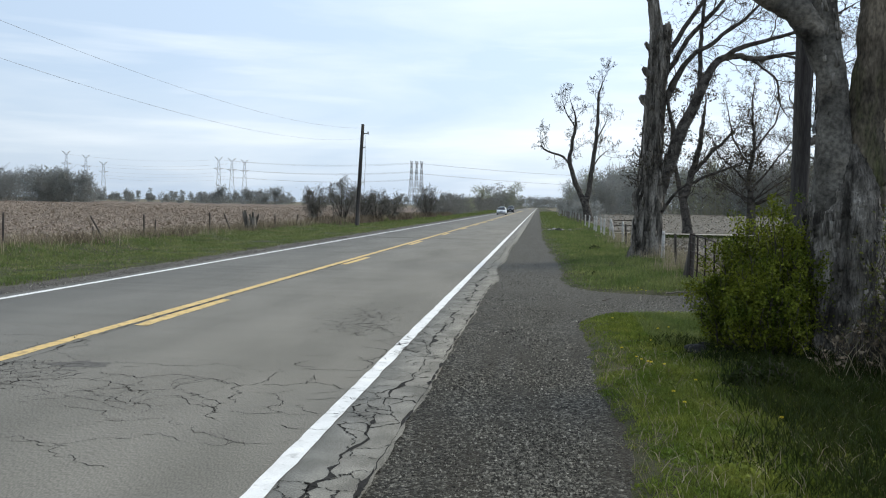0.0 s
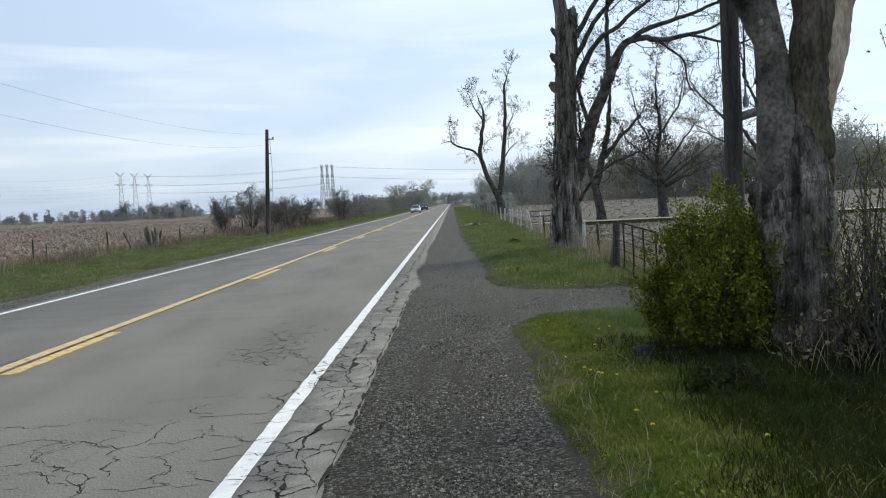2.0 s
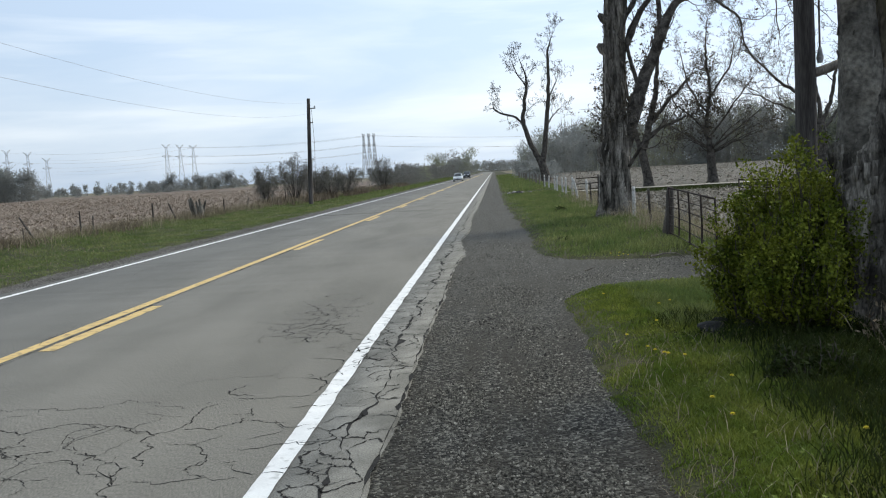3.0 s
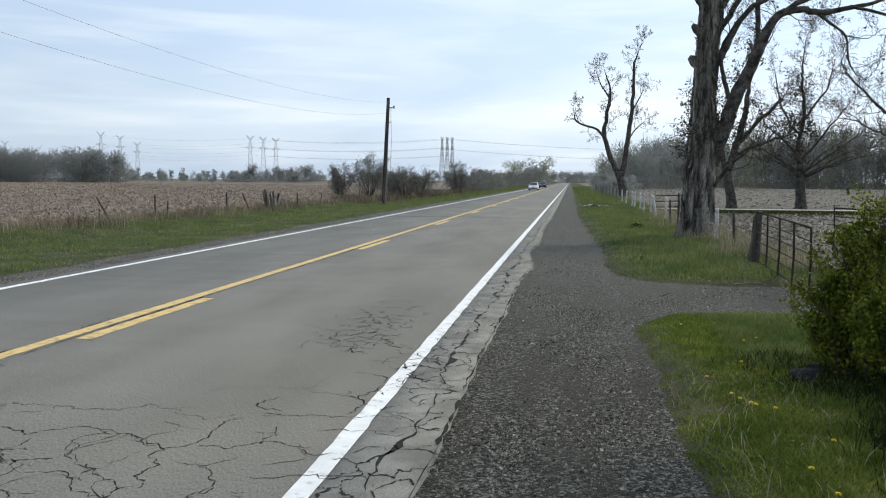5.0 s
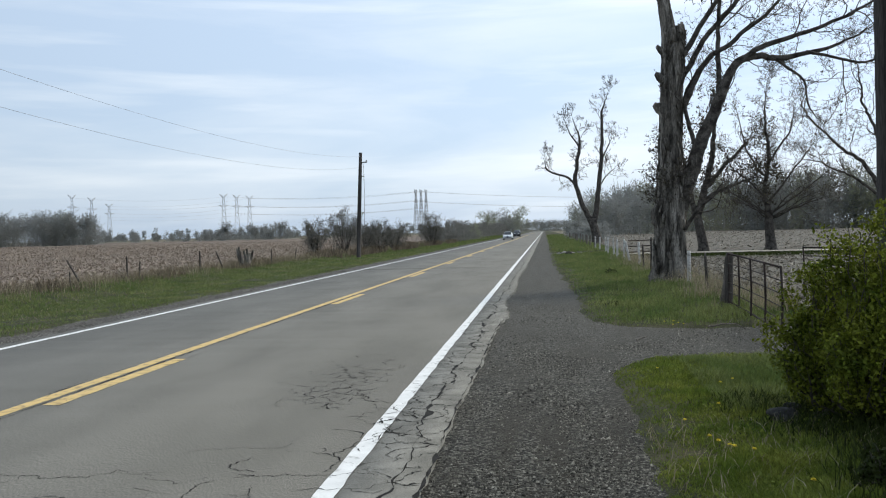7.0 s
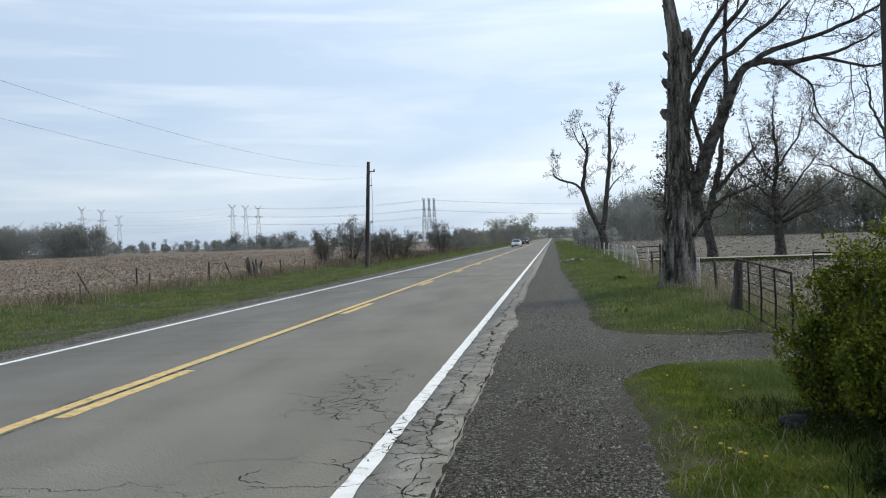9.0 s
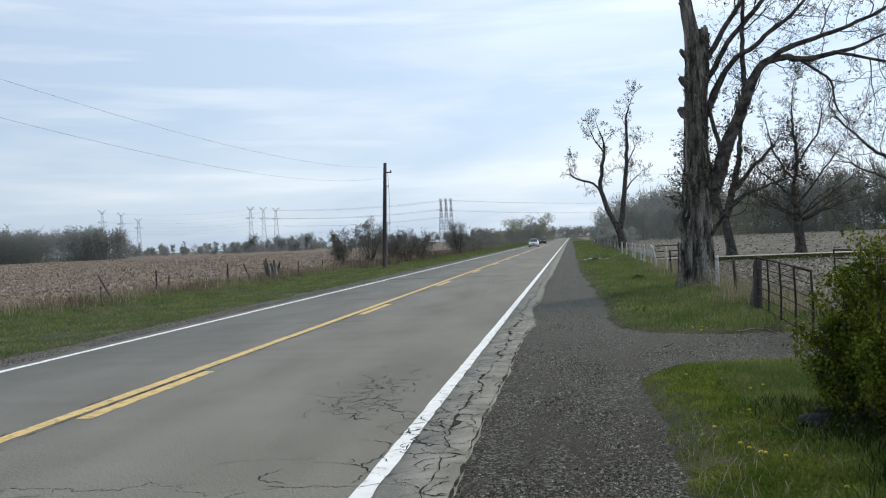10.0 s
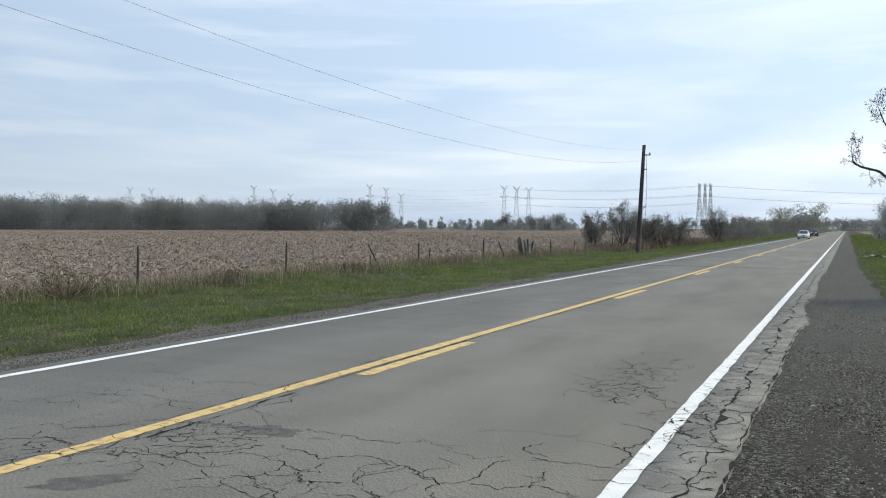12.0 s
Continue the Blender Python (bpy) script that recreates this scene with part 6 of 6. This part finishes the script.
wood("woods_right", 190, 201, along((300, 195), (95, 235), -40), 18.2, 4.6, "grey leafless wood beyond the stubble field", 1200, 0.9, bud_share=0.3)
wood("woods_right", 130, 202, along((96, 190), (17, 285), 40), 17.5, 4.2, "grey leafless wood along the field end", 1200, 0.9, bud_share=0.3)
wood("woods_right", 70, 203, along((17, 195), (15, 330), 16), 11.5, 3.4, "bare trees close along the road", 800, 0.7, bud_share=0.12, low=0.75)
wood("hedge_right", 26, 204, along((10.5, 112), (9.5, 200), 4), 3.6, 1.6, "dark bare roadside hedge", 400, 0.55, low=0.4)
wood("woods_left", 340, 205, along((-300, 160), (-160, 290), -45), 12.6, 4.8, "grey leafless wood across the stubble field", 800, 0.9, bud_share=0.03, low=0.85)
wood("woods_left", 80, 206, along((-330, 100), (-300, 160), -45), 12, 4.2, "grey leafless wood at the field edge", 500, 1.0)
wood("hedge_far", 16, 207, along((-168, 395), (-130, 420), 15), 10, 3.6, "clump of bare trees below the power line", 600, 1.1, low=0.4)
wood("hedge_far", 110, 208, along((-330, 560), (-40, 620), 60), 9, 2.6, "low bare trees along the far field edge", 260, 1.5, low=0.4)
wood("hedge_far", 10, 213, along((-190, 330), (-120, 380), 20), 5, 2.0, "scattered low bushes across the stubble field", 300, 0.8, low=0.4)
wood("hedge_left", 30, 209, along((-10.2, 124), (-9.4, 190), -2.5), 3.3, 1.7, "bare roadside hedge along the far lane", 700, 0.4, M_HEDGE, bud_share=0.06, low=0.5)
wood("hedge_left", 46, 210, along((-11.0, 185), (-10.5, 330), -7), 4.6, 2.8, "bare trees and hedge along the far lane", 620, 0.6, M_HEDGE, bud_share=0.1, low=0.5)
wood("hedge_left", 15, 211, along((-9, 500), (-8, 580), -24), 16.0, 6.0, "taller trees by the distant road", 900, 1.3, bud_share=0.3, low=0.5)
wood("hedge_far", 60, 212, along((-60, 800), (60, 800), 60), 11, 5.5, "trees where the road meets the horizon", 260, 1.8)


def tower_mesh(h, w):
    """Lattice pylon: four legs that draw in, cross braces, three pairs of arms."""
    t = Tubes()
    legs = [(-1, -1), (1, -1), (1, 1), (-1, 1)]
    zs = np.linspace(0, 1, 8)
    half = w * (0.34 * (1 - zs) ** 1.3 + 0.10)
    for a, b in legs:
        t.add(np.stack([a * half, b * half, zs * h], -1), np.full(8, 0.18), 4)
    for i in range(7):
        for k in range(4):
            (a, b), (c, d) = legs[k], legs[(k + 1) % 4]
            t.add([(a * half[i], b * half[i], zs[i] * h), (c * half[i + 1], d * half[i + 1], zs[i + 1] * h)], [0.13, 0.13], 4)
            t.add([(c * half[i], d * half[i], zs[i] * h), (a * half[i + 1], b * half[i + 1], zs[i + 1] * h)], [0.13, 0.13], 4)
    for z, r in ((1.0, 0.50), (0.78, 0.60)):
        for s in (-1, 1):
            tip = (s * w * r, 0, z * h + (0.05 * h if z == 1.0 else 0))
            for b in (-0.14, 0.14):
                t.add([(s * 0.14 * w, b * w, z * h - 0.03 * h), tip], [0.24, 0.18], 4)
                t.add([(s * 0.14 * w, b * w, z * h + 0.01 * h), tip], [0.2, 0.15], 4)
    return t.mesh("pylon", M_STEEL)


pylon_me = tower_mesh(44, 8)
slim_me = tower_mesh(43, 6)
PYLONS = []


def pylon(bearing, dist, me, top, turn):
    x, y = 5 - dist * math.sin(radians(bearing)), 3 + dist * math.cos(radians(bearing))
    ob = put("pylon", me)
    ob.matrix_basis = pose(x, y, 0, 0, 0, turn) @ Matrix.Diagonal((1, 1, top / 44, 1))
    tagged(ob, "grey steel lattice power pylon far across the fields", "pylon", "distant pylons")
    PYLONS.append((x, y, top))


for b, d, e in ((8.94, 800, 2.93), (8.58, 812, 2.93), (8.23, 825, 2.92)):
    pylon(b, d, slim_me, 1.7 + d * math.tan(radians(e)), 75)
for b, d, e in ((22.08, 860, 2.78), (21.22, 870, 2.72), (20.38, 880, 2.66), (31.48, 950, 2.80), (30.33, 960, 2.62), (29.29, 975, 2.23),
                (39.39, 1050, 2.63), (38.11, 1060, 2.42), (36.93, 1080, 2.12), (47.31, 1100, 2.37), (45.99, 1120, 2.36), (44.71, 1130, 1.94), (53.1, 1150, 2.02), (51.73, 1160, 1.95)):
    pylon(b, d, pylon_me, 1.7 + d * math.tan(radians(e)), b)
for a, b in ((3, 0), (4, 1), (5, 2), (6, 3), (8, 5)):
    (xa, ya, ta), (xb, yb, tb) = PYLONS[a], PYLONS[b]
    for z, r in ((0.98, 0.06), (0.78, 0.07), (0.6, 0.06)):
        u = np.linspace(0, 1, 18)
        t = Tubes()
        t.add(np.stack([xa + (xb - xa) * u, ya + (yb - ya) * u, ta * z + (tb - ta) * z * u - 15 * u * (1 - u)], -1), np.full(18, r), 3)
        tagged(put("power_line", t.mesh("power_line", M_CABLE)), "distant high-voltage power line between pylons", "wire", "power lines")
for k in range(2):
    x0, y0, t0 = PYLONS[k]
    for z in (0.98, 0.75):
        u = np.linspace(0, 1, 18)
        t = Tubes()
        t.add(np.stack([x0 + 330 * u, y0 + 130 * u, t0 * z - 6 * u - 20 * u * (1 - u)], -1), np.full(18, 0.08), 3)
        tagged(put("power_line", t.mesh("power_line", M_CABLE)), "distant high-voltage power line running behind the trees", "wire", "power lines")


# ---- cars on the road ----
def loft(sections, material, name, parent, label="", smooth=True):
    """A shell through closed sections of equal size, capped at both ends."""
    n = len(sections[0])
    v = np.concatenate([np.asarray(s, float) for s in sections])
    f = []
    for i in range(len(sections) - 1):
        for k in range(n):
            f.append((i * n + k, i * n + (k + 1) % n, (i + 1) * n + (k + 1) % n, (i + 1) * n + k))
    me = bpy.data.meshes.new(name)
    me.from_pydata([tuple(q) for q in v], [], f + [tuple(range(n - 1, -1, -1)), tuple(range((len(sections) - 1) * n, len(sections) * n))])
    me.materials.append(material)
    if smooth:
        me.polygons.foreach_set("use_smooth", np.ones(len(me.polygons), dtype=bool))
    return put(name, me, parent, label)


def ring(y, half, z0, z1, corner=0.12):
    """A rounded box section across the car at y."""
    pts = []
    for cx, cz, a0 in ((1, 1, 0), (-1, 1, 90), (-1, -1, 180), (1, -1, 270)):
        for a in (0, 30, 60, 90):
            ang = radians(a0 + a)
            pts.append((cx * (half - corner) + corner * math.cos(ang), y, (z1 - corner if cz > 0 else z0 + corner) + corner * math.sin(ang)))
    return pts


def wheel(parent, x, y, r, side):
    w = put("wheel", None, parent)
    w.matrix_basis = pose(x, y, r)
    t = Tubes()
    t.add([(-0.1, 0, 0), (-0.08, 0, 0), (0.08, 0, 0), (0.1, 0, 0)], [r * 0.86, r, r, r * 0.86], 20)
    put("tyre", t.mesh("tyre", M_PLASTIC), w)
    t = Tubes()
    t.add([(side * 0.085, 0, 0), (side * 0.106, 0, 0), (side * 0.11, 0, 0)], [r * 0.64, r * 0.62, r * 0.2], 16)
    put("rim", t.mesh("rim", M_ALLOY), w)


def car(x, y, paint, label, tall, category):
    """Faces -y. tall: 0 for a hatchback, else the extra height of a pickup."""
    c = thing("car", x, y, 0.0, label, category, "cars on the road")
    h = 0.82 + tall * 0.22
    loft([ring(-2.08, 0.70, 0.30, h - 0.24), ring(-2.0, 0.80, 0.22, h - 0.14), ring(-1.4, 0.86, 0.20, h), ring(0.0, 0.868, 0.20, h + 0.08), ring(1.5, 0.86, 0.20, h + 0.10), ring(2.0, 0.80, 0.26, h + 0.06), ring(2.07, 0.70, 0.34, h - 0.05)],
         paint, "body", c)
    top = h + 0.62
    loft([ring(-1.05, 0.74, h - 0.15, h + 0.02, 0.06), ring(-0.30, 0.62, h - 0.1, top - 0.03, 0.10), ring(0.3, 0.60, h - 0.1, top, 0.10), ring(1.25, 0.60, h - 0.1, top - 0.05, 0.10), ring(1.95, 0.70, h - 0.1, h + 0.15, 0.08)],
         paint, "cabin", c)
    bm = bmesh.new()
    vs = [bm.verts.new(p) for p in ((-0.66, -1.02, h + 0.06), (0.66, -1.02, h + 0.06), (0.55, -0.37, top - 0.07), (-0.55, -0.37, top - 0.07))]
    bm.faces.new(vs)
    bmesh.ops.translate(bm, verts=bm.verts, vec=(0, -0.045, 0.03))
    part("windscreen", bm, M_GLASS, c)
    for s in (-1, 1):
        bm = bmesh.new()
        vs = [bm.verts.new(p) for p in ((s * 0.735, -0.75, h + 0.10), (s * 0.735, 1.45, h + 0.12), (s * 0.635, 1.15, top - 0.10), (s * 0.635, -0.28, top - 0.10))]
        bm.faces.new(vs)
        part("side_window", bm, M_GLASS, c)
        part("headlamp", box(bmesh.new(), s * 0.44 - 0.17, -2.09, h - 0.28, s * 0.44 + 0.17, -1.95, h - 0.13, 0.03), M_LAMP, c)
        part("mirror", box(bmesh.new(), s * 0.92 - 0.09, -0.72, h + 0.08, s * 0.92 + 0.09, -0.58, h + 0.21, 0.03), paint, c)
        part("foglamp", box(bmesh.new(), s * 0.52 - 0.13, -2.10, 0.33, s * 0.52 + 0.13, -2.0, 0.41, 0.02), M_PLASTIC, c)
        for yy in (-1.28, 1.25):
            wheel(c, s * 0.76, yy, 0.31 + 0.06 * tall, s)
    part("grille", box(bmesh.new(), -0.26, -2.10, h - 0.26, 0.26, -2.0, h - 0.16, 0.01), M_PLASTIC, c)
    part("lower_grille", box(bmesh.new(), -0.36, -2.10, 0.30, 0.36, -2.02, 0.42, 0.01), M_PLASTIC, c)
    plate = part("number_plate", box(bmesh.new(), -0.16, -2.125, 0.46, 0.16, -2.10, 0.58, 0.005), M_PLATE, c)
    part("bar", box(bmesh.new(), -0.11, -2.132, 0.50, 0.11, -2.127, 0.545), M_INK, plate)
    if not tall:
        part("roof_spoiler", box(bmesh.new(), -0.4, -0.1, top - 0.01, 0.4, 0.25, top + 0.03, 0.012), paint, c)
    return c


car(-1.5, 150.0, M_SILVER, "silver three-door hatchback driving in the far lane", 0, "car")
car(-1.6, 200.0, M_DARKPAINT, "dark pickup truck further down the road", 1.0, "truck")
